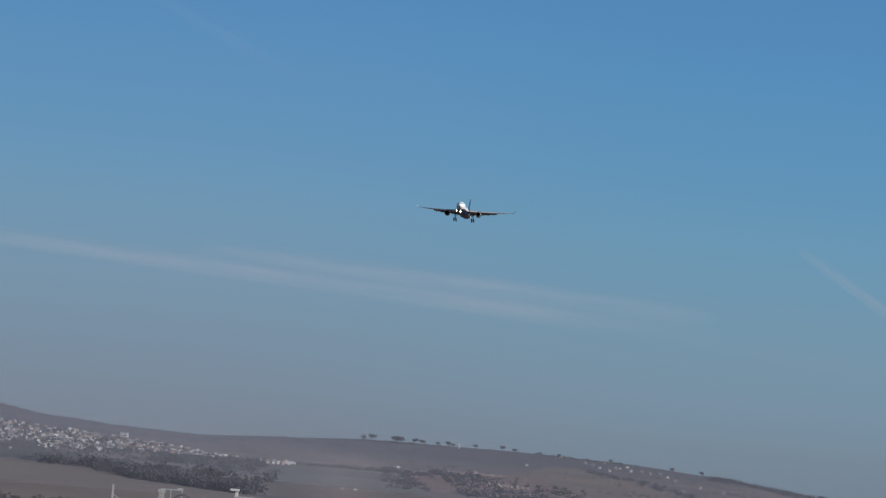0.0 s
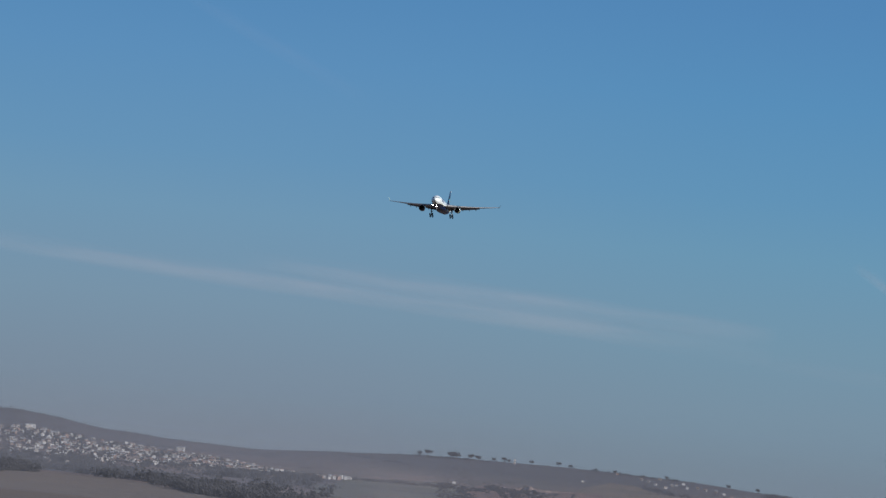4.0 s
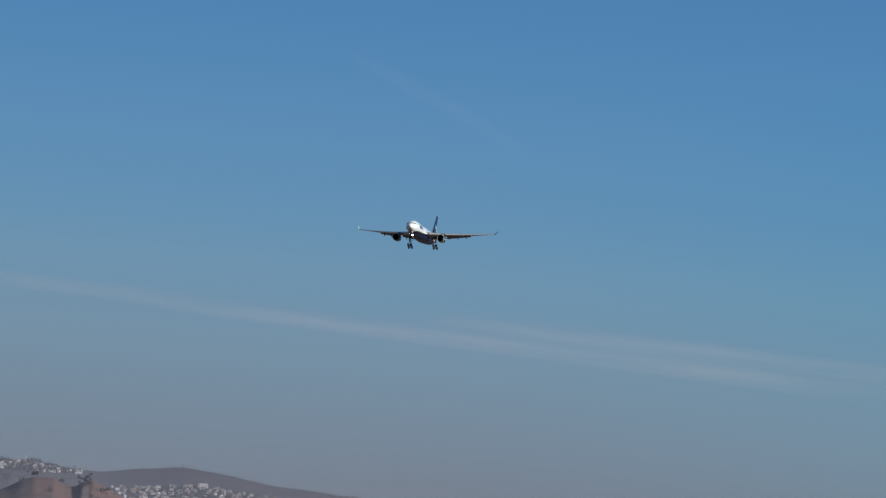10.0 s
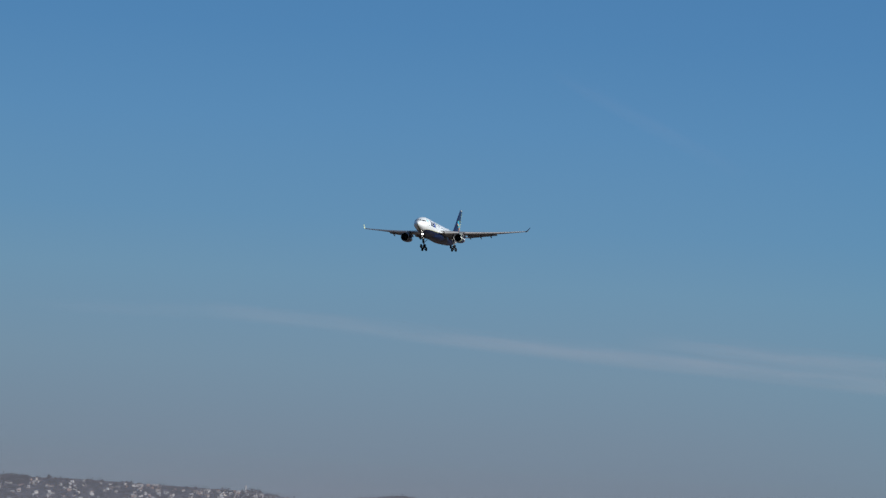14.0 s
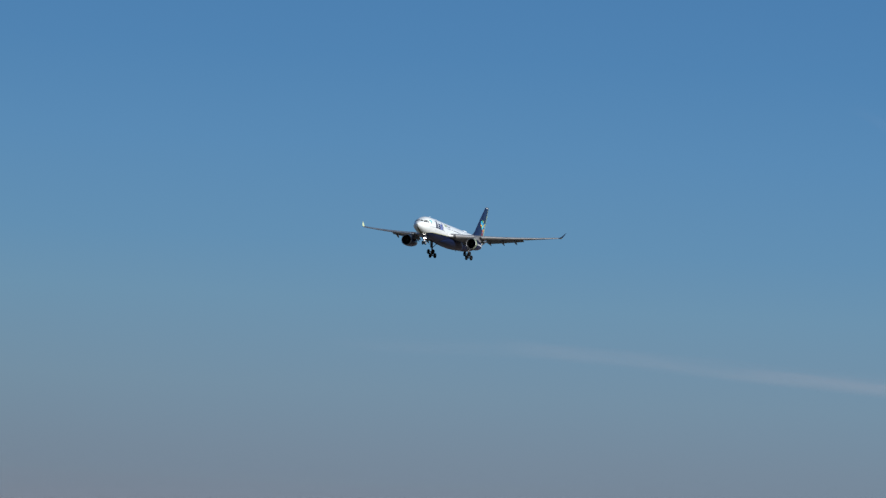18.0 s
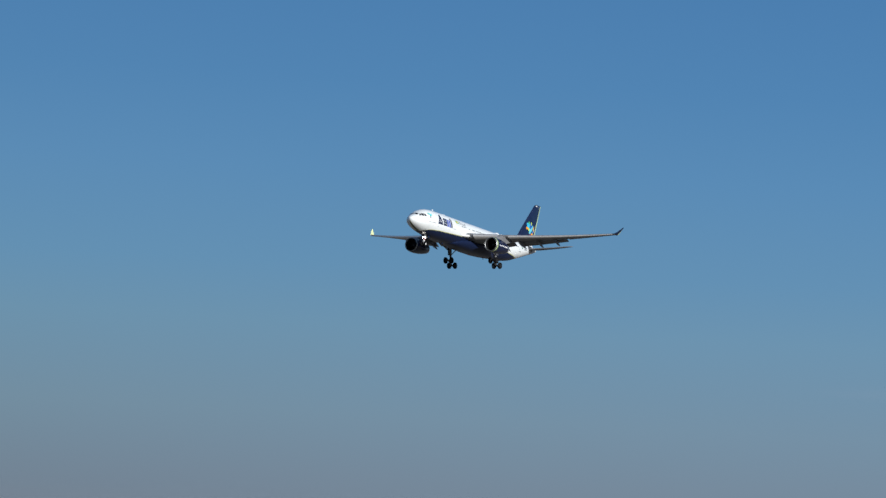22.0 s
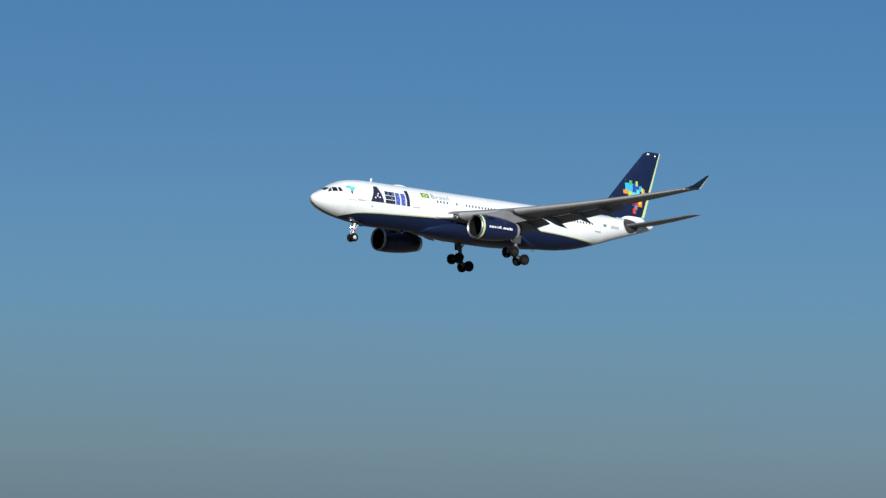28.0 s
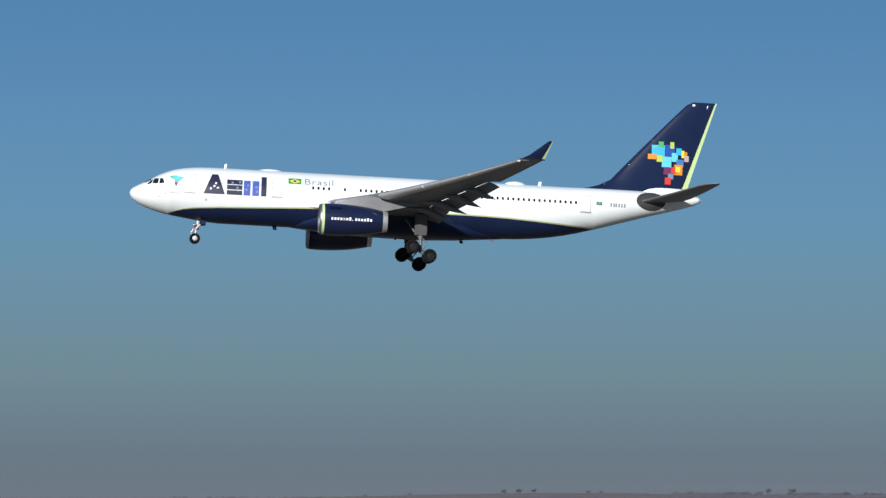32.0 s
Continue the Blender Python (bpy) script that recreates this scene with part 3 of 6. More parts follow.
def wings():
    for side in (1, -1):
        ys = [1.2, 2.6, 4, 6, 8, 9.6, 11.5, 14, 17, 19.4, 19.42, 22, 24, 26, 28, 28.9]
        rings = [wing_ring(y, side, foil(12, 0.80 if y < 19.41 else 1.0)) for y in ys]
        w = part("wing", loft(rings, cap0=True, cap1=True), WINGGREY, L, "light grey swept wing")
        # pale fairing where the front edge runs into the hull
        rr = []
        for s_, out_, z_, h_ in ((17.7, -.02, -1.20, .04), (18.2, .10, -1.17, .15), (18.8, .30, -1.12, .26), (19.5, .62, -1.05, .34), (20.2, 1.0, -.98, .38), (21.2, 1.35, -.95, .36), (22.6, 1.2, -.95, .25)):
            y0 = side_y(s_, z_) - .25
            rr.append([(ORIGIN - s_, side * (y0 + (out_ + .25) * max(0, math.cos(a)) ** .8), z_ + h_ * math.sin(a)) for a in (-math.pi / 2 + math.pi * k / 10 for k in range(11))])
        part("root_fairing", loft(rr, cap0=True, cap1=True), ROOTGREY, L, "pale grey wing root fairing")
        # slats along the front edge, drooped
        for y0, y1 in ((4.2, 8.6), (10.4, 16.4), (16.5, 22.6), (22.7, 28.9)):
            rr = [wing_ring(y0 + (y1 - y0) * k / 3, side, foil(6, 0.13), 1.04, -0.16, -0.13) for k in range(4)]
            part("slat", loft(rr, cap0=True, cap1=True), SLATMETAL, L, "pale bare-metal drooped slat")
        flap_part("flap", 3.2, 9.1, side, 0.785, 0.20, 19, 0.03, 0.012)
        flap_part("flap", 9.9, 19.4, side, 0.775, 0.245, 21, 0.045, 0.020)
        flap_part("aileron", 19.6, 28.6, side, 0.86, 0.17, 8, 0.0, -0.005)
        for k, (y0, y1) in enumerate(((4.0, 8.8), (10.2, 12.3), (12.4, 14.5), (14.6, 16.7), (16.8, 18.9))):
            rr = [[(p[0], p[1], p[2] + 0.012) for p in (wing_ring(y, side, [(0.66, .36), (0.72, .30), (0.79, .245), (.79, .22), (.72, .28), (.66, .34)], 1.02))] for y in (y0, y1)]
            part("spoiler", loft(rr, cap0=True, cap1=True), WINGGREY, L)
        for y, tip_s, tip_z in ((7.3, 32.3, -2.45), (10.7, 33.1, -1.84), (14.17, 34.1, -1.42), (17.5, 35.1, -0.88)):
            canoe(y, side, tip_s, tip_z)
        # winglet: canted blade, dark outside, pale inside, lime back edge
        st = [(28.9, 35.72, 2.62, 1.94), (29.25, 36.15, 2.14, 2.04), (29.52, 36.80, 1.58, 2.36), (29.88, 37.66, 0.98, 3.02), (30.24, 38.46, 0.40, 3.66)]
        def ring(k, a, b, sg, off):
            y, l_, c_, zz = st[k]
            return [(ORIGIN - (l_ + c_ * u), side * (y + sg * off * (1 - abs(2 * u - 1) ** 2)), zz) for u in (a + (b - a) * i / 6 for i in range(7))]
        bm = loft([ring(k, 0, .86, 1, .07) for k in range(1, 5)], closed=False)
        wl_ = part("winglet", bm, NAVY, L, "canted navy winglet with a lime back edge")
        part("winglet_inner_skin", loft([ring(k, 0, .86, -1, .05) for k in range(1, 5)], closed=False), PALELIME, wl_, "pale lime inner face of the winglet")
        part("winglet_edge", loft([ring(k, .86, 1, 1, .07) + ring(k, .86, 1, -1, .05)[::-1] for k in range(1, 5)], cap0=True, cap1=True), LIME, wl_, "lime back edge")
        part("wing_tip", loft([ring(k, 0, 1, 1, .09) + ring(k, 0, 1, -1, .09)[::-1] for k in range(2)], cap0=True, cap1=True), WINGGREY, L)
        # landing lamp in the wing root, sunk in a dark cup
        cup = part("landing_light", loft(turned([(0.0, .26), (0.22, .26), (0.22, .20), (0.02, .18)], 16), cap0=True), DARKGREY, L, "round landing lamp in the wing root")
        cup.location = (ORIGIN - 20.25, side * 3.9, -0.98)
        part("lamp_lens", loft(turned([(0.05, .18), (0.09, .12), (0.10, .02)], 16), cap1=True), LAMP if side < 0 else CHROME, cup, "glowing lamp lens" if side < 0 else "unlit lamp lens")


def engines():
    zc = -2.95
    for side in (1, -1):
        e = new("engine")
        e.parent = L
        e.location = (ORIGIN - 18.57, side * 9.45, zc)
        e.rotation_euler = (0, radians(0.3), 0)
        e["label"] = "navy underwing engine with lime ring and silver nozzle"
        seg = 40
        part("inlet_lip", loft(turned([(-0.20, 1.265), (-0.08, 1.31), (0.0, 1.38), (-0.05, 1.45), (-0.14, 1.495), (-0.24, 1.515)], seg)), LIP, e, "polished metal inlet lip")
        part("navy_band", loft(turned([(-0.24, 1.515), (-0.36, 1.535), (-0.54, 1.548), (-0.70, 1.555)], seg)), NAVY, e)
        # the lime ring is painted on the outboard half alone
        for (x0, q0), (x1, q1), words in (((-.25, 1.525), (-.50, 1.553), "lime arc behind the inlet lip"),):
            arc = [[(x, side * q * math.cos(a), q * math.sin(a)) for a in (radians(-88 + 176 * k / 24) for k in range(25))] for x, q in ((x0, q0), (x1, q1))]
            part("lime_ring", loft(arc, closed=False), LIME, e, words)
        part("inlet_duct", loft(turned([(-0.20, 1.265), (-0.55, 1.24), (-1.0, 1.22), (-1.6, 1.23)], seg)), DUCT, e, "dark inlet duct")
        part("cowling", loft(turned([(-0.70, 1.555), (-1.1, 1.575), (-1.6, 1.58), (-2.4, 1.57), (-3.3, 1.52), (-4.3, 1.42), (-5.3, 1.27), (-6.0, 1.13), (-6.28, 1.075)], seg)), COWL, e, "gloss navy cowling")
        part("nozzle", loft(turned([(-6.28, 1.075), (-6.5, 1.03), (-6.76, 0.98), (-6.74, 0.93), (-6.1, 0.99), (-5.5, 1.0)], seg)), NOZZLE, e, "bare metal exhaust nozzle")
        part("exhaust_cone", loft(turned([(-5.5, 0.98), (-5.6, 0.5), (-6.3, 0.42), (-6.9, 0.05)], 24), cap1=True), DARKGREY, e)
        hub = part("spinner", loft(turned([(-0.85, 0.02), (-0.95, 0.13), (-1.15, 0.26), (-1.45, 0.36), (-1.6, 0.38)], 24), cap0=True), DARKGREY, e, "dark spinner")
        for k in range(26):
            a = 2 * math.pi * k / 26
            m = Matrix.Rotation(a, 4, "X")
            vs = [m @ Vector(p) for p in ((-1.42, -.05, .36), (-1.62, .05, .36), (-1.40, -.13, .8), (-1.62, .12, .8), (-1.38, -.19, 1.21), (-1.62, .15, 1.21))]
            if k == 0:
                me = raw("fan_blade", [tuple(v) for v in vs], [(0, 1, 3, 2), (2, 3, 5, 4)], FAN, e).data
            else:
                ob = new("fan_blade", me)
                ob.parent, ob.rotation_euler = e, (a, 0, 0)
        part("fan_casing", loft(turned([(-1.75, 1.22), (-1.75, .05)], 32), cap1=True), DARKGREY, e)
        for sg in (1, -1):
            bm = bmesh.new()
            for x in (-2.4, -4.5):
                block(bm, (0.06, 0.05, 0.5), Matrix.Translation((x, sg * (1.57 if x > -3 else 1.37), 0)))
            part("cowl_latch", bm, DARKGREY, e)
            bm = bmesh.new()
            bmesh.ops.create_cube(bm, size=1, matrix=pose(-1.5, sg * 1.32, .95, -45 * sg, 0, 0) @ Matrix.Diagonal((1.1, .06, .5, 1)))
            part("strake", bm, NAVY, e)
            # unreadable lettering on the cowling as plain bars
            xs = [-1.15 - 0.295 * k for k in range(14)] if sg == side else []
            for k, x in enumerate(xs):
                rr = float(np.interp(-x, (0.7, 1.1, 1.6, 2.4, 3.3, 4.3, 5.3), (1.555, 1.575, 1.58, 1.57, 1.52, 1.42, 1.27))) + 0.012
                xe = x - (0.18 if k != 7 else 0.07)
                hh = (0.31 if k in (6, 12) else 0.23) if k != 7 else 0.07
                vs = []
                for i in range(3):
                    zz = -0.16 + hh * i / 2
                    vs += [(x, sg * math.sqrt(rr * rr - zz * zz), zz), (xe, sg * math.sqrt(rr * rr - zz * zz), zz)]
                raw("lettering_bar", vs, [(0, 1, 3, 2), (2, 3, 5, 4)], INK["white"], e)
        # pylon
        rr = []
        for x, z0, z1, w in ((-1.9, 1.45, 1.60, .05), (-3.0, 1.3, 2.05, .22), (-4.6, 1.2, 2.45, .28), (-6.2, .95, 2.4, .28), (-8.2, 1.45, 2.2, .22), (-10.2, 1.9, 2.1, .04)):
            rr.append([(x, w, z0), (x, w, z1), (x, -w, z1), (x, -w, z0)])
        part("pylon", loft(rr, cap0=True, cap1=True), WINGGREY, e, "grey engine pylon")


def tail():
    # fin: navy blade with a lime back edge
    st = [(2.0, 44.2, 56.4), (2.42, 45.5, 56.51), (2.6, 46.5, 56.57), (2.9, 47.55, 56.65), (3.5, 48.72, 56.83), (5, 50.07, 57.28), (7.5, 52.38, 58.04), (10, 54.74, 58.8), (11.6, 56.3, 59.29), (11.9, 56.95, 59.38)]
    def ring(k, a, b, n=10, q=1.0):
        z, l_, t_ = st[k]
        c = t_ - l_
        us = [a + (b - a) * (0.5 - .5 * math.cos(math.pi * i / n)) for i in range(n + 1)]
        th = lambda u: q * c * .11 * 5 * .5 * 2 * (0.2969 * math.sqrt(u) - 0.126 * u - 0.3516 * u * u + 0.2843 * u ** 3 - 0.1015 * u ** 4)
        return [(ORIGIN - (l_ + c * u), th(u), z) for u in us] + [(ORIGIN - (l_ + c * u), -th(u), z) for u in us[::-1]]
    fin = part("fin", loft([ring(k, 0, .70) for k in range(len(st))], cap0=True, cap1=True), NAVY, L, "tall navy tail fin")
    part("rudder", loft([ring(k, .705, .92, 4) for k in range(3, len(st))], cap0=True, cap1=True), NAVY, fin, "navy rudder")
    part("rudder_seam", loft([ring(k, .92, .938, 2, .98) for k in range(3, len(st))], cap0=True, cap1=True), GLASS, fin, "dark line along the rudder")
    part("rudder_edge", loft([ring(k, .938, 1.0, 3) for k in range(3, len(st))], cap0=True, cap1=True), LIME, fin, "lime back edge of the rudder")
    rr = []
    for s, h, w in ((46.6, .02, .03), (47.2, .20, .20), (47.9, .36, .30), (48.6, .45, .30), (49.6, .5, .15)):
        t = hull(s)[0]
        rr.append([(ORIGIN - s, w, t - .15), (ORIGIN - s, w * .5, t + h * .6), (ORIGIN - s, 0, t + h), (ORIGIN - s, -w * .5, t + h * .6), (ORIGIN - s, -w, t - .15)])
    part("dorsal_fillet", loft(rr, closed=True, cap0=True, cap1=True), COWL, fin, "glossy navy fillet ahead of the fin")
    # white housing under the rudder
    rr = []
    for s, w, z1 in ((50.4, .10, 2.50), (51.6, .34, 2.86), (53.4, .44, 2.90), (55.0, .40, 2.90), (56.0, .30, 2.86), (56.6, .12, 2.62)):
        b0 = hull(s)[0] - .25
        rr.append([(ORIGIN - s, w * 1.5, b0), (ORIGIN - s, w, z1 - .14), (ORIGIN - s, w * .7, z1), (ORIGIN - s, -w * .7, z1), (ORIGIN - s, -w, z1 - .14), (ORIGIN - s, -w * 1.5, b0)])
    part("rudder_housing", loft(rr, cap0=True, cap1=True), WHITE, fin, "white housing under the rudder")
    def fin_y(s, z):
        zs = [q[0] for q in st]
        l_, t_ = float(np.interp(z, zs, [q[1] for q in st])), float(np.interp(z, zs, [q[2] for q in st]))
        u = min(max((s - l_) / (t_ - l_), 0.001), 1)
        return (t_ - l_) * .55 * (0.2969 * math.sqrt(u) - 0.126 * u - 0.3516 * u * u + 0.2843 * u ** 3 - 0.1015 * u ** 4)
    # mosaic emblem of coloured squares: s, z, width, height, ink
    tiles = (("cyan", 52.80, 6.10, 1.36, 1.18), ("leaf", 53.50, 7.08, 0.52, 0.57), ("royal", 54.22, 6.09, 0.98, 1.27), ("lime", 54.69, 6.99, 0.40, 0.66), ("sky", 53.88, 5.05, 0.99, 1.08), ("sky", 54.88, 5.65, 0.64, 0.91),
             ("cyan", 55.34, 6.35, 0.56, 0.71), ("yellow", 55.90, 6.09, 0.30, 0.75), ("orange", 56.22, 6.21, 0.27, 0.50), ("pink", 56.21, 5.72, 0.46, 0.61), ("orange", 52.41, 5.80, 0.89, 0.53), ("lime", 53.33, 5.56, 0.60, 0.65),
             ("plum", 54.10, 4.29, 0.94, 0.69), ("mid", 55.39, 5.13, 0.75, 0.78), ("orange", 55.17, 4.31, 0.89, 1.06), ("red", 54.88, 4.45, 0.56, 0.65), ("yellow", 55.32, 4.61, 0.50, 0.55), ("slate", 54.57, 3.85, 0.56, 0.55), ("red", 54.26, 3.29, 0.63, 0.71))
    for sd_ in (1, -1):
        for k, (c, s, z, w, h) in enumerate(tiles):
            lift = 0.012 + 0.002 * k
            vs, fs = [], []
            for j in range(3):
                for i in range(3):
                    ss, zz = s + w * i / 2, z + h * j / 2
                    vs.append((ORIGIN - ss, sd_ * (fin_y(ss, zz) + lift), zz))
            raw("emblem_tile", vs, [(0, 1, 4, 3), (1, 2, 5, 4), (3, 4, 7, 6), (4, 5, 8, 7)], INK[c], fin)
    for s, z in ((57.0, 11.55),):
        bm = bmesh.new()
        bmesh.ops.create_uvsphere(bm, u_segments=12, v_segments=8, radius=.17, matrix=Matrix.Translation((ORIGIN - s, 0, z)) @ Matrix.Diagonal((1.3, 2.4, 1, 1)))
        part("tail_logo_lamp", bm, WHITE, fin, "small bright fin-top fitting")
    # an added chrome ellipsoid stands in for the glint at the rudder's top
    bm = bmesh.new()
    bmesh.ops.create_uvsphere(bm, u_segments=14, v_segments=10, radius=.2, matrix=Matrix.Translation((ORIGIN - 58.42, 0, 11.45)) @ pose(0, 0, 0, 0, -17, 0) @ Matrix.Diagonal((.8, .75, 1.7, 1)))
    part("rudder_glint", bm, CHROME, fin, "polished ellipsoid added as a glint at the rudder's top")
    # chrome beads added to imitate glints along the fin's front edge
    for z in (10.1, 7.7, 5.1, 3.0):
        s_ = float(np.interp(z, [q[0] for q in st], [q[1] for q in st])) + .35
        bm = bmesh.new()
        for sd_ in (1, -1):
            bmesh.ops.create_uvsphere(bm, u_segments=8, v_segments=6, radius=.07, matrix=Matrix.Translation((ORIGIN - s_, sd_ * fin_y(s_, z), z)))
        part("fin_glint", bm, CHROME, fin, "small chrome bead added as a glint near the fin's front edge")
    # stabilisers with their dark root plates
    for side in (1, -1):
        rr = []
        for y, le, ch, z in ((0.6, 50.9, 5.2, 1.35), (2.2, 52.0, 4.7, 1.52), (5.5, 54.3, 3.35, 2.04), (8.4, 56.4, 2.1, 2.6), (8.95, 57.0, 1.5, 2.7), (9.15, 57.6, .85, 2.75)):
            rr.append([(ORIGIN - (le + x * ch), side * y, z + t * ch * .10 + (x - .45) * ch * .085) for x, t in foil(9)])   # trimmed nose down
        stab = part("stabiliser", loft(rr, cap0=True, cap1=True), WINGGREY, L, "grey horizontal stabiliser")
        rows = []
        for j in range(5):
            a = j / 4
            rows.append([(ORIGIN - (52.75 + 1.55 * a * math.cos(b)), side * (side_y(52.75 + 1.55 * a * math.cos(b), 1.35 + 0.95 * a * math.sin(b)) + .05), 1.35 + .95 * a * math.sin(b)) for b in (2 * math.pi * k / 20 for k in range(20))])
        part("root_plate", loft(rows), DARKGREY, stab, "dark oval plate at the stabiliser's root")


def wheel(parent, loc, r, w):
    t = part("wheel", loft(turned([(-w / 2 * .6, r * .55), (-w / 2, r * .66), (-w / 2, r * .85), (-w * .36, r * .97), (-w * .15, r), (w * .15, r), (w * .36, r * .97), (w / 2, r * .85), (w / 2, r * .66), (w / 2 * .6, r * .55)], 28)), TYRE, parent, "black tyre")
    t.rotation_euler = (0, 0, math.pi / 2)
    t.location = loc
    part("rim", loft(turned([(-w * .30, .05), (-w * .30, r * .25), (-w * .22, r * .42), (-w * .34, r * .56), (w * .34, r * .56), (w * .22, r * .42), (w * .30, r * .25), (w * .30, .05)], 20), cap0=True, cap1=True), RIM, t, "grey metal rim")
    return t


def gear():
    for side in (1, -1):
        g = new("main_gear")
        g.parent = L
        g.location = (ORIGIN - 29.14, side * 5.36, -5.32)
        g["label"] = "lowered main landing gear with four wheels"
        tilt = radians(26)
        f = Vector((math.cos(tilt), 0, math.sin(tilt)))
        part("leg", rod(rod(bmesh.new(), (0.15, side * .15, 3.6), (0.05, 0, 1.2), .27, .24), (0.05, 0, 1.3), (0, 0, 0), .17), STRUT, g, "grey oleo leg")
        part("bogie_beam", rod(bmesh.new(), f * 1.15, f * -1.15, .17), STRUT, g)
        for k in (1, -1):
            c = f * k * .99
            part("axle", rod(bmesh.new(), c + Vector((0, -.72, 0)), c + Vector((0, .72, 0)), .10), STRUT, g)
            for s2 in (1, -1):
                wheel(g, c + Vector((0, s2 * .70, 0)), .69, .50)
        part("side_stay", rod(rod(bmesh.new(), (0.1, 0, 1.6), (.1, -side * 1.7, 3.3), .09), (.35, 0, 1.5), (1.6, -side * .3, 3.2), .07), STRUT, g)
        part("torque_link", rod(rod(bmesh.new(), (-.15, 0, 1.35), (-.62, 0, .8), .06), (-.62, 0, .8), (-.1, 0, .15), .06), STRUT, g)
        part("pitch_trimmer", rod(bmesh.new(), (.2, 0, 1.1), f * .85, .05), CHROME, g)
        part("brake_rods", rod(rod(bmesh.new(), (-.3, .25, .05), (.7, .25, .5), .04), (-.3, -.25, .05), (.7, -.25, .5), .04), DARKGREY, g)
        bm = block(bmesh.new(), (1.25, .07, 2.1), pose(.1, side * .42, 2.65, -side * 6, 0, 0), .03)
        part("gear_door", bm, GEARDOOR, g, "grey leg door")
        part("hinge_fairing", block(bmesh.new(), (1.5, .9, .5), pose(.1, 0, 3.55, 0, 0, 0), .12), DARKGREY, g)
    g = new("nose_gear")
    g.parent = L
    g.location = (ORIGIN - 6.77, 0, -4.79)
    g["label"] = "lowered nose gear with two wheels and lamps"
    part("leg", rod(rod(bmesh.new(), (-.40, 0, 2.3), (-.10, 0, .95), .19, .17), (-.10, 0, 1.0), (0, 0, 0), .11), PALESTRUT, g, "pale enamelled oleo leg")
    part("steering_collar", rod(bmesh.new(), (-.14, 0, 1.12), (-.10, 0, .92), .25, .25, 16), REDTAG, g, "red steering collar")
    part("drag_stay", rod(rod(bmesh.new(), (-.1, .2, 1.0), (-1.2, .3, 2.3), .07), (-.1, -.2, 1.0), (-1.2, -.3, 2.3), .07), PALESTRUT, g)
    part("torque_link", rod(rod(bmesh.new(), (.12, 0, 1.0), (.42, 0, .6), .06), (.42, 0, .6), (.08, 0, .15), .06), PALESTRUT, g)
    part("axle", rod(bmesh.new(), (0, -.5, 0), (0, .5, 0), .08), STRUT, g)
    for s2 in (1, -1):
        w = wheel(g, (0, s2 * .36, 0), .53, .38)
        part("hub_cap", rod(bmesh.new(), (s2 * .20, 0, 0), (s2 * .14, 0, 0), .17, .25, 18), PALESTRUT, w, "pale wheel hub")
        part("gear_door", block(bmesh.new(), (.62, .05, .72), pose(-.72, s2 * .62, 1.75, s2 * 10, 0, 0), .02), NAVY, g, "navy nose gear door")
        cup = part("taxi_lamp", loft(turned([(0.0, .14), (0.20, .14), (0.20, .12), (0.01, .115)], 14), cap0=True), STRUT, g, "round lamp on the nose leg")
        cup.location = (-.08, s2 * .27, 1.34)
        part("lamp_lens", loft(turned([(0.10, .11), (0.16, .08), (0.19, .01)], 14), cap1=True), LAMP, cup, "glowing lamp lens")


def fittings():
    def blade(s, z, h, c, up=1, mat_=WHITE):
        bm = loft([[(ORIGIN - (s + .5 * k * c * .5 + c * u), .035 * (1 - k) * (1 if i < 3 else -1) * (1 - abs(2 * u - 1)) + .004 * (1 if i < 3 else -1), z + up * h * k) for i, u in enumerate((0, .5, 1, 1, .5, 0))] for k in (0, .5, 1)], cap0=True, cap1=True)
        part("antenna", bm, mat_, L, "small blade antenna")
    blade(9.35, 2.44, .48, .24)
    blade(41.3, 2.44, .42, .3)
    blade(14.5, -3.16, .35, .4, -1, NAVY)
    blade(33.5, -3.55, .3, .35, -1, NAVY)
    blade(36.6, -3.2, .40, .35, -1, CHROME)
    for s, ln, h, w in ((12.6, 2.9, .20, .55), (37.7, 2.5, .34, .75)):
        rr = []
        for k in range(9):
            u = k / 8
            q = max(.03, math.sin(math.pi * u) ** .6)
            rr.append([(ORIGIN - (s + ln * u), w * q * math.cos(a), 2.34 + (h + .10) * q * math.sin(a)) for a in (math.pi * j / 10 for j in range(11))])
        part("antenna_fairing", loft(rr, closed=True, cap0=True, cap1=True), WHITE, L, "low white dome fairing")
    for s, z in ((27.0, -3.73),):
        bm = bmesh.new()
        bmesh.ops.create_uvsphere(bm, u_segments=12, v_segments=8, radius=.14, matrix=Matrix.Translation((ORIGIN - s, 0, z)))
        part("beacon", bm, BEACON, L, "red beacon")
    for side in (1, -1):
        for s, z in ((3.0, -.9), (3.6, -.6)):
            part("probe", rod(bmesh.new(), (ORIGIN - s, side * (side_y(s, z) - .02), z), (ORIGIN - s + .18, side * (side_y(s, z) + .12), z), .025, .012, 8), DARKGREY, L)
        part("static_port", rod(bmesh.new(), (ORIGIN - 7.6, side * (side_y(7.6, -1.0) - .03), -1.0), (ORIGIN - 7.6, side * (side_y(7.6, -1.0) + .02), -1.0), .13, .13, 12), SEAM, L)


hull_parts()
cabin_parts()
livery()
wings()
engines()
tail()
gear()
fittings()

# ---- the land ----
def ease(x, a, b):
    u = min(max((x - a) / (b - a), 0), 1)
    return u * u * (3 - 2 * u)


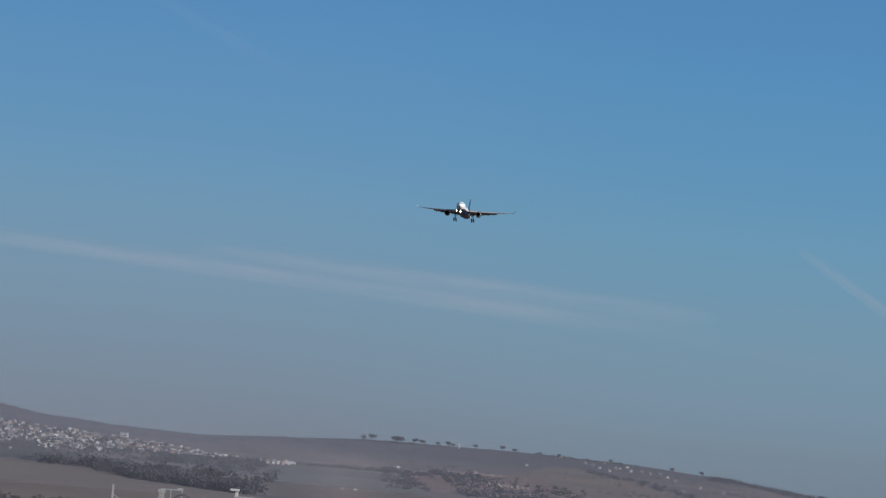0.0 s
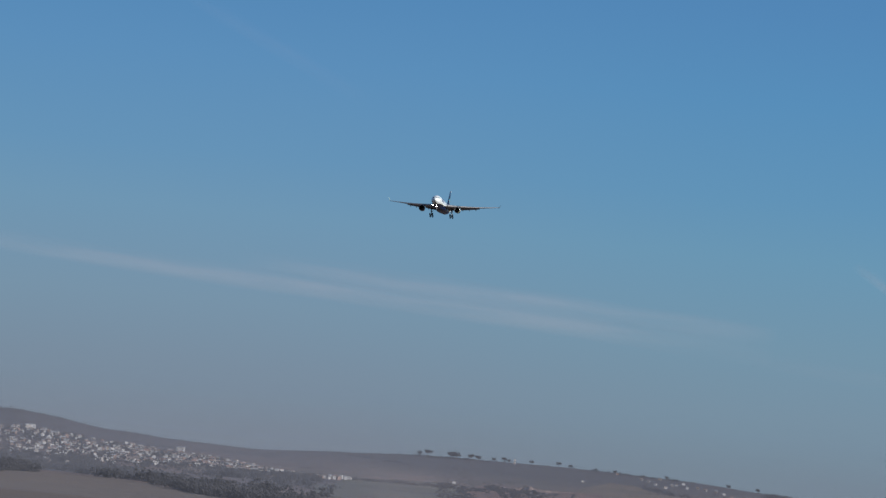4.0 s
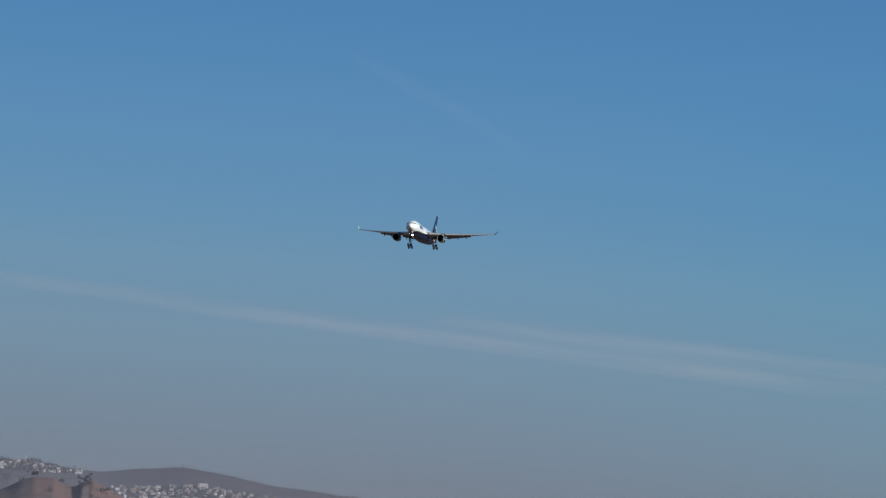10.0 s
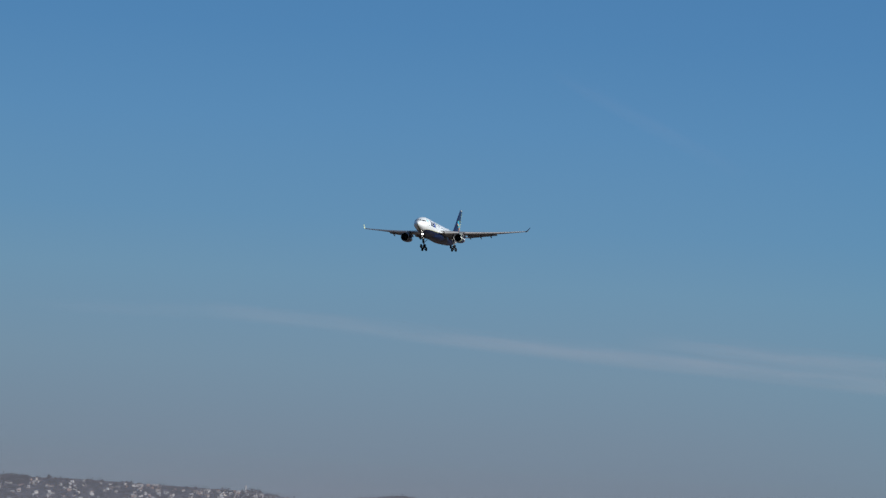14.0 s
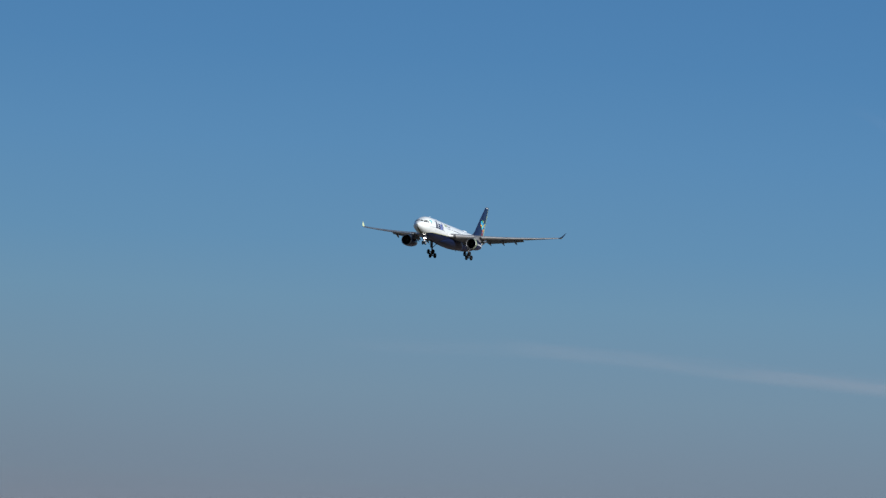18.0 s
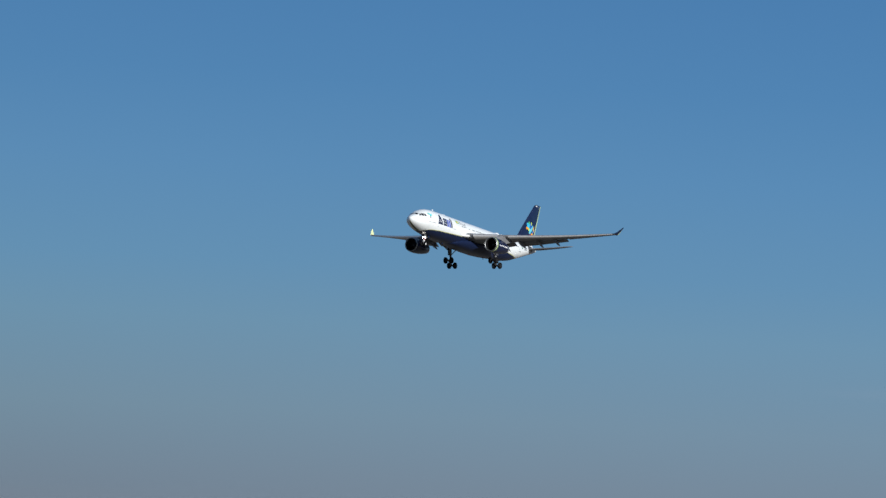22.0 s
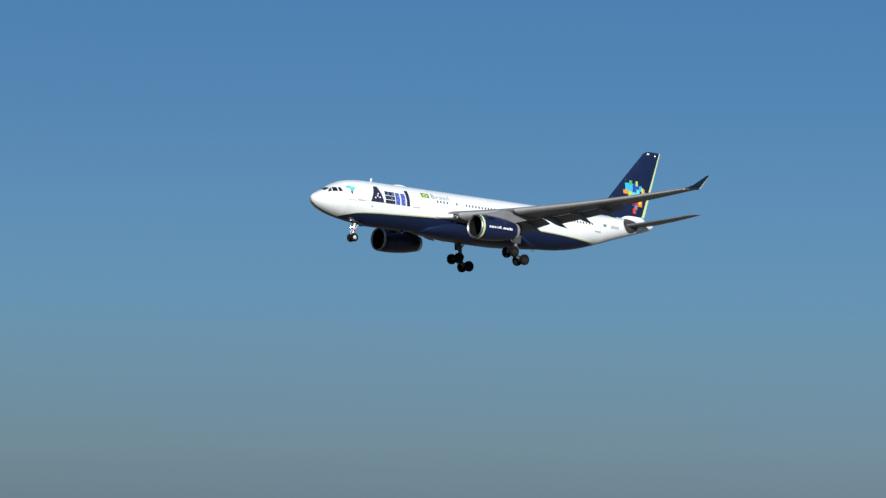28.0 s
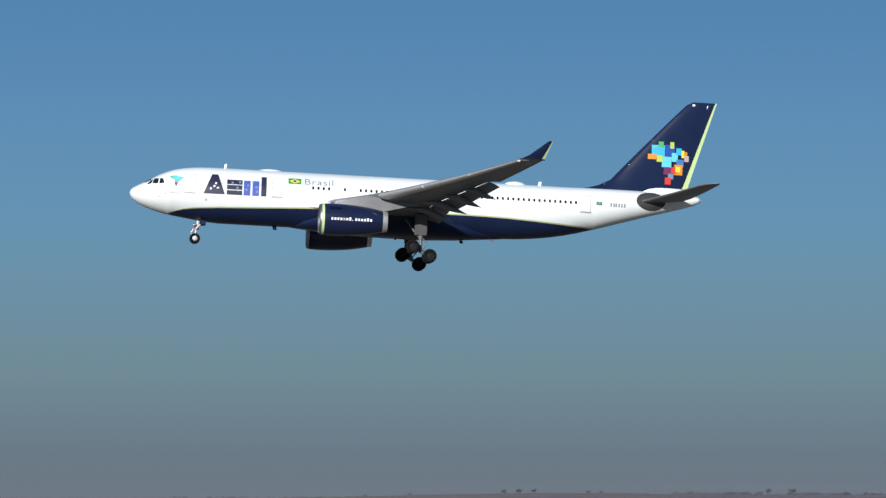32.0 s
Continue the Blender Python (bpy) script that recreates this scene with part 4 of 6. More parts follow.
CREST = ((-180, 0), (-60, 0), (-20, -.6), (0, -.6), (3.9, -.385), (5.5, -.225), (6.8, -.135), (8.5, -.085), (10.9, -.085), (12.2, -.15), (13.5, -.225), (14.7, -.185), (15.7, -.12), (16.7, .015), (17.2, .07), (17.8, .01),
         (18.5, -.09), (19.05, -.08), (19.5, .0), (20.7, .02), (22.4, .045), (23.2, .03), (24, -.02), (25, -.12), (27, -.16), (36, -.1), (60, .08), (79, .15), (84.0, .17), (86, .14), (88, .09), (110, .05), (180, 0))
CA, CE = (np.array(c, float) for c in zip(*CREST))
FAR = 4650.0


def crest(az):
    i = int(min(max(np.searchsorted(CA, az) - 1, 0), len(CA) - 2))
    u = (az - CA[i]) / (CA[i + 1] - CA[i])
    u = 0.5 * u + 0.5 * u * u * (3 - 2 * u)
    return float(CE[i] * (1 - u) + CE[i + 1] * u)


RED_HILL = ((17.6, -.96), (17.84, -.63), (18.08, -.51), (18.24, -.43), (18.4, -.35), (18.6, -.265), (18.76, -.295), (18.9, -.39), (19.03, -.35), (19.2, -.26), (19.5, -.25), (19.7, -.33), (19.9, -.45), (20.15, -.56), (20.6, -.72), (21.2, -.96), (23.4, -.96), (23.8, -.40), (24.2, -.20), (24.7, -.11), (25.2, -.13), (25.7, -.15), (26.2, -.12), (27.2, -.08), (28, -.12), (29.4, -.5), (31, -.96))


def red_hill(az, r):
    """A nearer bare hill with two humps, below the wooded one, and a low rise beside it."""
    top = float(np.interp(az, *zip(*RED_HILL)))
    return 2350 * (math.tan(radians(top)) - math.tan(radians(-.96))) * ease(r, 2080, 2350) * (1 - ease(r, 2400, 2650))


def land(az, r):
    """Height of the ground r metres out at that azimuth: an open slope, a valley, and the far ridge."""
    e = crest(az)
    w = ease(az, -50, -20) * (1 - ease(az, 30, 46))
    tilt = float(np.interp(r, (60, 1300, 1400, 2400, 3300, 4200, FAR, 4950), (-1.75, -1.75, -1.48, -.93, -.62, e - .13, e, e - .25)))
    low = min(0.0, EYE + r * math.tan(radians(tilt))) if r < 1300 else EYE + r * math.tan(radians(tilt))
    flat = (EYE + FAR * math.tan(radians(e))) * ease(r, 1500, FAR) - 14 * ease(r, FAR, 4950)
    p = Vector((r * math.cos(radians(az)), r * math.sin(radians(az)), 0))
    bumps = (noise.noise(p / 260) * 3.0 + noise.noise(p / 70) * 1.2) * ease(r, 1200, 2600) * (0.45 if r > 3900 else 1.0)
    return low * w + flat * (1 - w) + bumps + red_hill(az, r)


def on_land(az, r, dz=0.0):
    return Vector((r * math.cos(radians(az)), r * math.sin(radians(az)), land(az, r) + dz))


def hill_land():
    """Dry hill land: dark heath, brown grass, olive pasture and paler bare patches, mixed at three scales."""
    m = bpy.data.materials.new("dry_hill_land")
    m.use_nodes = True
    nt = m.node_tree
    b = nt.nodes["Principled BSDF"]
    b.inputs["Roughness"].default_value = 0.95
    tc = nt.nodes.new("ShaderNodeTexCoord")
    total = None
    for size, share, detail in ((420, 0.9, 3), (95, 0.75, 4), (14, 0.35, 3)):
        n = nt.nodes.new("ShaderNodeTexNoise")
        n.inputs["Scale"].default_value, n.inputs["Detail"].default_value = 1 / size, detail
        nt.links.new(tc.outputs["Object"], n.inputs["Vector"])
        k = nt.nodes.new("ShaderNodeMath")
        k.operation, k.inputs[1].default_value = "MULTIPLY_ADD", share
        nt.links.new(n.outputs["Fac"], k.inputs[0])
        if total:
            nt.links.new(total.outputs[0], k.inputs[2])
        else:
            k.inputs[2].default_value = -0.5
        total = k
    ramp = nt.nodes.new("ShaderNodeValToRGB")
    els = ramp.color_ramp.elements
    for i, (p, c) in enumerate(((0.22, (0.026, 0.024, 0.031)), (0.40, (0.060, 0.044, 0.046)), (0.50, (0.112, 0.066, 0.055)), (0.60, (0.066, 0.055, 0.046)), (0.72, (0.155, 0.090, 0.070)))):
        e = els[i] if i < 2 else els.new(p)
        e.position, e.color = p, (*c, 1)
    nt.links.new(total.outputs[0], ramp.inputs[0])
    # dark heath grows on the high ground of the hills
    sep, rise, side, both, mx = (nt.nodes.new("ShaderNode" + k) for k in ("SeparateXYZ", "MapRange", "MapRange", "Math", "Mix"))
    mx.data_type = "RGBA"
    nt.links.new(tc.outputs["Object"], sep.inputs[0])
    wob = nt.nodes.new("ShaderNodeMath")
    wob.operation, wob.inputs[1].default_value = "MULTIPLY_ADD", 22.0
    nt.links.new(total.outputs[0], wob.inputs[0])
    nt.links.new(sep.outputs["Z"], wob.inputs[2])
    nt.links.new(wob.outputs[0], rise.inputs["Value"])
    rise.inputs["From Min"].default_value, rise.inputs["From Max"].default_value = -16.0, -4.0
    nt.links.new(sep.outputs["X"], side.inputs["Value"])
    side.inputs["From Min"].default_value, side.inputs["From Max"].default_value = 3000.0, 3700.0
    both.operation = "MULTIPLY"
    nt.links.new(rise.outputs[0], both.inputs[0])
    nt.links.new(side.outputs[0], both.inputs[1])
    mx.inputs["B"].default_value = (0.044, 0.037, 0.042, 1)
    nt.links.new(both.outputs[0], mx.inputs["Factor"])
    nt.links.new(ramp.outputs[0], mx.inputs["A"])
    nt.links.new(mx.outputs["Result"], b.inputs["Base Color"])
    bp = nt.nodes.new("ShaderNodeBump")
    bp.inputs["Strength"].default_value, bp.inputs["Distance"].default_value = 0.4, 2.0
    nt.links.new(total.outputs[0], bp.inputs["Height"])
    nt.links.new(bp.outputs[0], b.inputs["Normal"])
    return m


SOIL = hill_land()
DRYGRASS = paint("mown_dry_grass", (0.15, 0.13, 0.10), 0.95, size=40.0, col2=(0.10, 0.09, 0.072), fine=30.0, bump=0.3)


def ground():
    azs = sorted(set([round(-180 + 5 * k, 2) for k in range(72)] + [round(2 + .25 * k, 2) for k in range(108)] + [round(17.55 + .1 * k, 2) for k in range(38)] + [round(76 + .5 * k, 2) for k in range(30)]))
    rs = [0.5, 20, 60, 120, 250, 500, 900, 1300, 1400] + [1500 + 100 * k for k in range(6)] + [2050 + 50 * k for k in range(13)] + [2700 + 100 * k for k in range(15)] + [4160 + 70 * k for k in range(12)]
    vs, fs = [], []
    for a in azs:
        for r in rs:
            vs.append(on_land(a, r))
    n = len(rs)
    for i in range(len(azs)):
        j = (i + 1) % len(azs)
        for k in range(n - 1):
            fs.append((i * n + k, j * n + k, j * n + k + 1, i * n + k + 1))
    fs.append([i * n for i in range(len(azs))][::-1])
    g = raw("ground", [tuple(v) for v in vs], fs, SOIL)
    g.data.materials.append(DRYGRASS)      # the airfield's mown grass
    near = rs.index(1300)
    g.data.polygons.foreach_set("material_index", [1 if k % (n - 1) < near else 0 for k in range(len(fs) - 1)] + [1])
    g.data.shade_smooth()
    tagged(g, "dry brown hills and fields under haze", "ground", kind="structure")


ground()

# ---- houses, woods, works and trails of the far land ----
rnd = random.Random(7)
PLASTER = [paint("white_house_plaster", (0.36, 0.35, 0.35), 0.85, vary=0.2, size=3.0), paint("cream_house_plaster", (0.28, 0.258, 0.245), 0.85, vary=0.2, size=3.0),
           paint("raw_brick_wall", (0.21, 0.145, 0.125), 0.9, vary=0.25, size=2.0), paint("grey_block_wall", (0.26, 0.255, 0.255), 0.9, vary=0.2, size=2.0)]
ROOFS = [paint("clay_tile_roof", (0.21, 0.135, 0.115), 0.9, vary=0.3, size=2.0), paint("fibre_cement_roof", (0.24, 0.24, 0.25), 0.9, vary=0.25, size=2.0), paint("weathered_tile_roof", (0.15, 0.12, 0.115), 0.9, vary=0.3, size=2.0)]
PANE = paint("house_window_glass", (0.03, 0.035, 0.04), 0.2)
DOOR = paint("house_door_wood", (0.12, 0.07, 0.05), 0.7)
BARK = paint("tree_bark", (0.09, 0.065, 0.05), 0.95, vary=0.3, size=0.5, bump=0.4)
LEAF = paint("dusty_leaves", (0.060, 0.056, 0.060), 0.95, size=30.0, col2=(0.038, 0.038, 0.044))
SCRUB = paint("dry_scrub_leaves", (0.082, 0.068, 0.058), 0.95, size=40.0, col2=(0.050, 0.046, 0.045))
REDSOIL = paint("bare_red_soil", (0.23, 0.115, 0.078), 0.95, size=9, col2=(0.105, 0.068, 0.056), bump=0.5)
FIELD = paint("ploughed_field_soil", (0.118, 0.084, 0.062), 0.95, size=160, col2=(0.095, 0.064, 0.050), bump=0.3)
GULLY = paint("dark_eroded_earth", (0.190, 0.092, 0.070), 0.95, size=16, col2=(0.045, 0.030, 0.034), fine=5.0, bump=0.6)
PASTURE = paint("olive_dry_pasture", (0.088, 0.080, 0.054), 0.95, size=55, col2=(0.052, 0.049, 0.040), bump=0.3)
OCHRE = paint("dry_ochre_slope", (0.138, 0.088, 0.060), 0.95, size=60, col2=(0.078, 0.058, 0.044), bump=0.3)
HILLRED = paint("bare_red_hill", (0.150, 0.078, 0.060), 0.95, size=34, col2=(0.072, 0.048, 0.044), bump=0.4)
SCARP = paint("pale_gully_earth", (0.24, 0.165, 0.14), 0.95, size=8, col2=(0.09, 0.068, 0.064))
CONCRETE = paint("pale_concrete", (0.235, 0.228, 0.218), 0.85, vary=0.25, size=2.0)
STEEL = paint("weathered_steel", (0.30, 0.30, 0.31), 0.6, 0.4, vary=0.3, size=1.0)


def canopy(m):
    """Leaves pass light on: their shading leans to the open sky."""
    nt = m.node_tree
    tc, sc, ad, nm = nt.nodes.new("ShaderNodeTexCoord"), nt.nodes.new("ShaderNodeVectorMath"), nt.nodes.new("ShaderNodeVectorMath"), nt.nodes.new("ShaderNodeVectorMath")
    sc.operation, sc.inputs["Scale"].default_value = "SCALE", 0.15
    ad.inputs[1].default_value = (0, 0, 0.8)
    nm.operation = "NORMALIZE"
    nt.links.new(tc.outputs["Normal"], sc.inputs[0])
    nt.links.new(sc.outputs[0], ad.inputs[0])
    nt.links.new(ad.outputs[0], nm.inputs[0])
    nt.links.new(nm.outputs[0], nt.nodes["Principled BSDF"].inputs["Normal"])


# darker copy of the leaf colour, with the thickets' shade put into it
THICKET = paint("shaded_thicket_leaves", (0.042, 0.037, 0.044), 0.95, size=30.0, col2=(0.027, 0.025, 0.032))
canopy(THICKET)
canopy(LEAF)
canopy(SCRUB)


def house(w, d, h, roof, wall_mat, roof_mat, windows=2):
    """A small house: walls, pitched or lean-to roof with eaves, door and windows. The front looks to -y."""
    bm = bmesh.new()
    block(bm, (w, d, h + 1.5), pose(0, 0, (h - 1.5) / 2), 0.05)
    ob = part("house", bm, wall_mat, smooth=False)
    bm = bmesh.new()
    e, t = 0.45, 0.16
    if roof == "gable":
        rise = d * 0.24
        pts = [(-d / 2 - e, h - e * .48), (0, h + rise), (d / 2 + e, h - e * .48), (d / 2 + e, h - e * .48 + t), (0, h + rise + t), (-d / 2 - e, h - e * .48 + t)]
    else:
        pts = [(-d / 2 - e, h), (d / 2 + e, h + d * .12), (d / 2 + e, h + d * .12 + t), (-d / 2 - e, h + t)]
    loft([[(x, p[0], p[1]) for p in pts] for x in (-w / 2 - e, w / 2 + e)], cap0=True, cap1=True, bm=bm)
    part("roof", bm, roof_mat, ob, smooth=False)
    part("door", block(bmesh.new(), (0.95, .12, 2.1), pose(-w * .08, -d / 2 - .02, 1.05)), DOOR, ob, smooth=False)
    for k in range(windows):
        wx = w * (0.28 if k == 0 else -0.32)
        wi = part("window", block(bmesh.new(), (1.5, .10, 1.1), pose(wx, -d / 2 - .02, h * .55)), PLASTER[0], ob, smooth=False)
        part("pane", block(bmesh.new(), (1.3, .12, .9), pose(wx, -d / 2 - .03, h * .55)), PANE, wi, smooth=False)
    return ob


def r_of(az, el):
    """How far out the ground comes up to that elevation, on the rise to the ridge."""
    rs = np.linspace(2500, FAR, 60)
    es = np.interp(rs, (2400, 3300, 4200, FAR), (-.93, -.62, crest(az) - .13, crest(az)))
    return float(np.interp(el, es, rs))


def towns():
    kinds = []
    for k in range(10):
        w, d, h = rnd.uniform(3.4, 5.6), rnd.uniform(3.6, 5.4), rnd.choice((2.4, 2.5, 2.7, 3.6))
        kinds.append(house(w, d, h, "gable" if k % 3 else "shed", PLASTER[(0, 0, 1, 0, 2, 1, 0, 3, 0, 1)[k]], ROOFS[(0, 1, 2, 0, 1, 2, 1, 0, 2, 1)[k]]))
    words = {0: "white plastered house", 1: "cream plastered house", 2: "raw brick house", 3: "grey block house"}
    spots = []
    def spread(n, a0, a1, band, gap):
        tries = 0
        got = 0
        while got < n and tries < 16000:
            tries += 1
            az = rnd.uniform(a0, a1)
            if az < 13.4 and rnd.random() > .15 + .85 * max(0, (az - 12.1) / 1.3):
                continue
            lo, hi = band(az)
            el = rnd.uniform(lo, hi)
            r = r_of(az, el)
            p = on_land(az, r)
            if any((p.x - q[0].x) ** 2 + (p.y - q[0].y) ** 2 < gap ** 2 for q in spots):
                continue
            spots.append((p, az))
            got += 1
    town = lambda a: (-0.60 - .055 * min(max(a - 14.4, 0), 2.4) + .05 * max(a - 17.0, 0), max(-0.565, -0.20 - (17 - a) * .088) if a < 17 else -0.20 - (a - 17) * .09)
    hill = lambda a: (-0.40 if a > 20.3 else -.16, min(crest(a), .04) - .03)
    spread(270, 11.9, 18.7, town, 9)
    n1 = len(spots)
    spread(88, 18.8, 24.2, hill, 15)
    n2 = len(spots)
    for az, el in ((8.39, -.276), (7.87, -.125), (7.21, -.15), (7.12, -.27), (6.95, -.215), (6.09, -.346), (5.96, -.473), (5.71, -.417), (5.34, -.462), (5.22, -.548), (11.19, -.90), (10.99, -.91), (10.36, -.49),
                   (7.49, -.172), (7.38, -.19), (7.27, -.23), (7.02, -.22), (6.84, -.19), (6.78, -.25), (6.62, -.235), (6.50, -.26), (6.33, -.27), (6.21, -.30)):
        spots.append((on_land(az, r_of(az, el)), az))
    for i, (p, az) in enumerate(spots):
        k = i if i < 10 else rnd.randrange(10)
        m = pose(p.x, p.y, p.z, 0, 0, az - 90 + rnd.choice((0, 90, 180, -20, 25, 8)) + rnd.uniform(-12, 12))
        ob = kinds[k]
        if i < 10:
            ob.matrix_basis = m
        else:
            ob = copy_thing(ob, m)
        wi = (0, 0, 1, 0, 2, 1, 0, 3, 0, 1)[k]
        if land(az, p.xy.length) < EYE - p.xy.length * math.tan(radians(.8)) and i >= n2:
            ob.scale = (.45, .45, .45)      # low field sheds
        elif az < 13.3:
            ob.scale = (.72, .72, .8)
        tagged(ob, words[wi] + (" on the town's slope" if i < n1 else " among trees on the hill" if i < n2 else " on the open hillside") + " in haze", "house", "houses of the hill town" if i < n1 else "houses of the wooded hill" if i < n2 else "scattered hillside houses")
    # the rest of the roofs and walls between them, too many to count
    first = len(spots)
    spread(330, 11.9, 18.7, town, 5)
    spread(170, 18.8, 24.2, hill, 8)
    vs, fs, mi = [], [], []
    for p, az in spots[first:]:
        w, d, h = rnd.uniform(2.4, 4.4), rnd.uniform(2.6, 4.4), rnd.uniform(2.0, 3.0)
        m = pose(p.x, p.y, p.z, 0, 0, az - 90 + rnd.choice((0, 90, 20, -20)) + rnd.uniform(-12, 12))
        o, k, rise = len(vs), rnd.choice((0, 0, 1, 2, 3)), d * rnd.choice((.22, .24, .06))
        x, y = w / 2, d / 2
        vs += [m @ Vector(q) for q in ((-x, -y, -1.5), (x, -y, -1.5), (x, y, -1.5), (-x, y, -1.5), (-x, -y, h), (x, -y, h), (x, y, h), (-x, y, h), (-x, 0, h + rise), (x, 0, h + rise))]
        fs += [tuple(o + i for i in f) for f in ((0, 1, 5, 4), (1, 2, 6, 9, 5), (2, 3, 7, 6), (3, 0, 4, 8, 7), (4, 5, 9, 8), (6, 7, 8, 9))]
        mi += [k] * 4 + [4 + rnd.randrange(3)] * 2
    ob = raw("far_houses", [tuple(v) for v in vs], fs, PLASTER[0])
    for m_ in PLASTER[1:] + ROOFS:
        ob.data.materials.append(m_)
    ob.data.polygons.foreach_set("material_index", mi)
    tagged(ob, "crowd of small pale houses filling the hazy towns", "houses", kind="stuff")
    # larger pale buildings
    def hall(az, el, w, d, h, name, label, mat_, turn=0):
        p = on_land(az, r_of(az, el))
        ob = house(w, d, h, "shed", mat_, ROOFS[1], 2)
        ob.name = name
        ob.matrix_basis = pose(p.x, p.y, p.z, 0, 0, az - 90 + turn)
        tagged(ob, label, "building")
    hall(18.90, -.14, 11, 6, 4, "warehouse", "long white warehouse on the wooded hilltop", PLASTER[0])
    hall(19.15, -.14, 5, 5, 4.4, "warehouse", "short white block beside the warehouse", PLASTER[0])
    hall(19.48, -.07, 15, 6, 2.8, "shed_building", "long low white shed on the hill", PLASTER[0], 8)
    hall(16.92, -.21, 10, 6, 4, "hall_building", "large white hall above the hill town", PLASTER[0], 10)
    hall(14.6, -.37, 8, 6, 4.5, "hall_building", "pale two-storey block at the town's edge", PLASTER[0], -12)
    hall(21.3, -.02, 10, 6, 3, "shed_building", "long low white shed on the hill", PLASTER[0], 4)
    hall(9.46, -.11, 2.0, 2.4, 6, "water_tower_house", "tall white tower house on the ridge", PLASTER[0], 15)
    # slim white tank tower on the wooded hill
    p = on_land(19.66, r_of(19.66, -.03))
    bm = bmesh.new()
    rod(bm, (0, 0, -2), (0, 0, 7), .7, .7, 14)
    tw = part("water_tower", bm, PLASTER[0])
    tw.location = p
    tagged(tw, "slim white water tower on the hill", "water tower")
    part("tank", rod(bmesh.new(), (0, 0, 6.9), (0, 0, 9), 1.1, 1.1, 16), PLASTER[0], tw)
    part("cap", rod(bmesh.new(), (0, 0, 9), (0, 0, 9.5), 1.15, .3, 16), CONCRETE, tw)


ICO_V, ICO_F = None, None


def ico():
    global ICO_V, ICO_F
    if ICO_V is None:
        bm = bmesh.new()
        bmesh.ops.create_icosphere(bm, subdivisions=1, radius=1)
        bm.verts.ensure_lookup_table()
        ICO_V = np.array([v.co[:] for v in bm.verts])
        ICO_F = np.array([[v.index for v in f.verts] for f in bm.faces])
        bm.free()
    return ICO_V, ICO_F


def clumps(centres, radii, squash=0.8, seed=1):
    """Many ragged leaf clumps as one mesh's data."""
    rs = np.random.RandomState(seed)
    v0, f0 = ico()
    vs, fs = [], []
    for k, (c, r) in enumerate(zip(centres, radii)):
        j = 1 + rs.uniform(-.35, .35, (len(v0), 1))
        vs.append(v0 * j * np.array([r, r, r * squash]) + np.array(c))
        fs.append(f0 + len(v0) * k)
    return np.vstack(vs), np.vstack(fs)


def field_edge(az):
    """How far out the ploughed field reaches."""
    return float(np.interp(az, (12, 13, 13.7, 14.5, 15.3, 16.6, 17.3, 17.8, 20), (1970, 2090, 2175, 2330, 2510, 2560, 2440, 2130, 2090)))


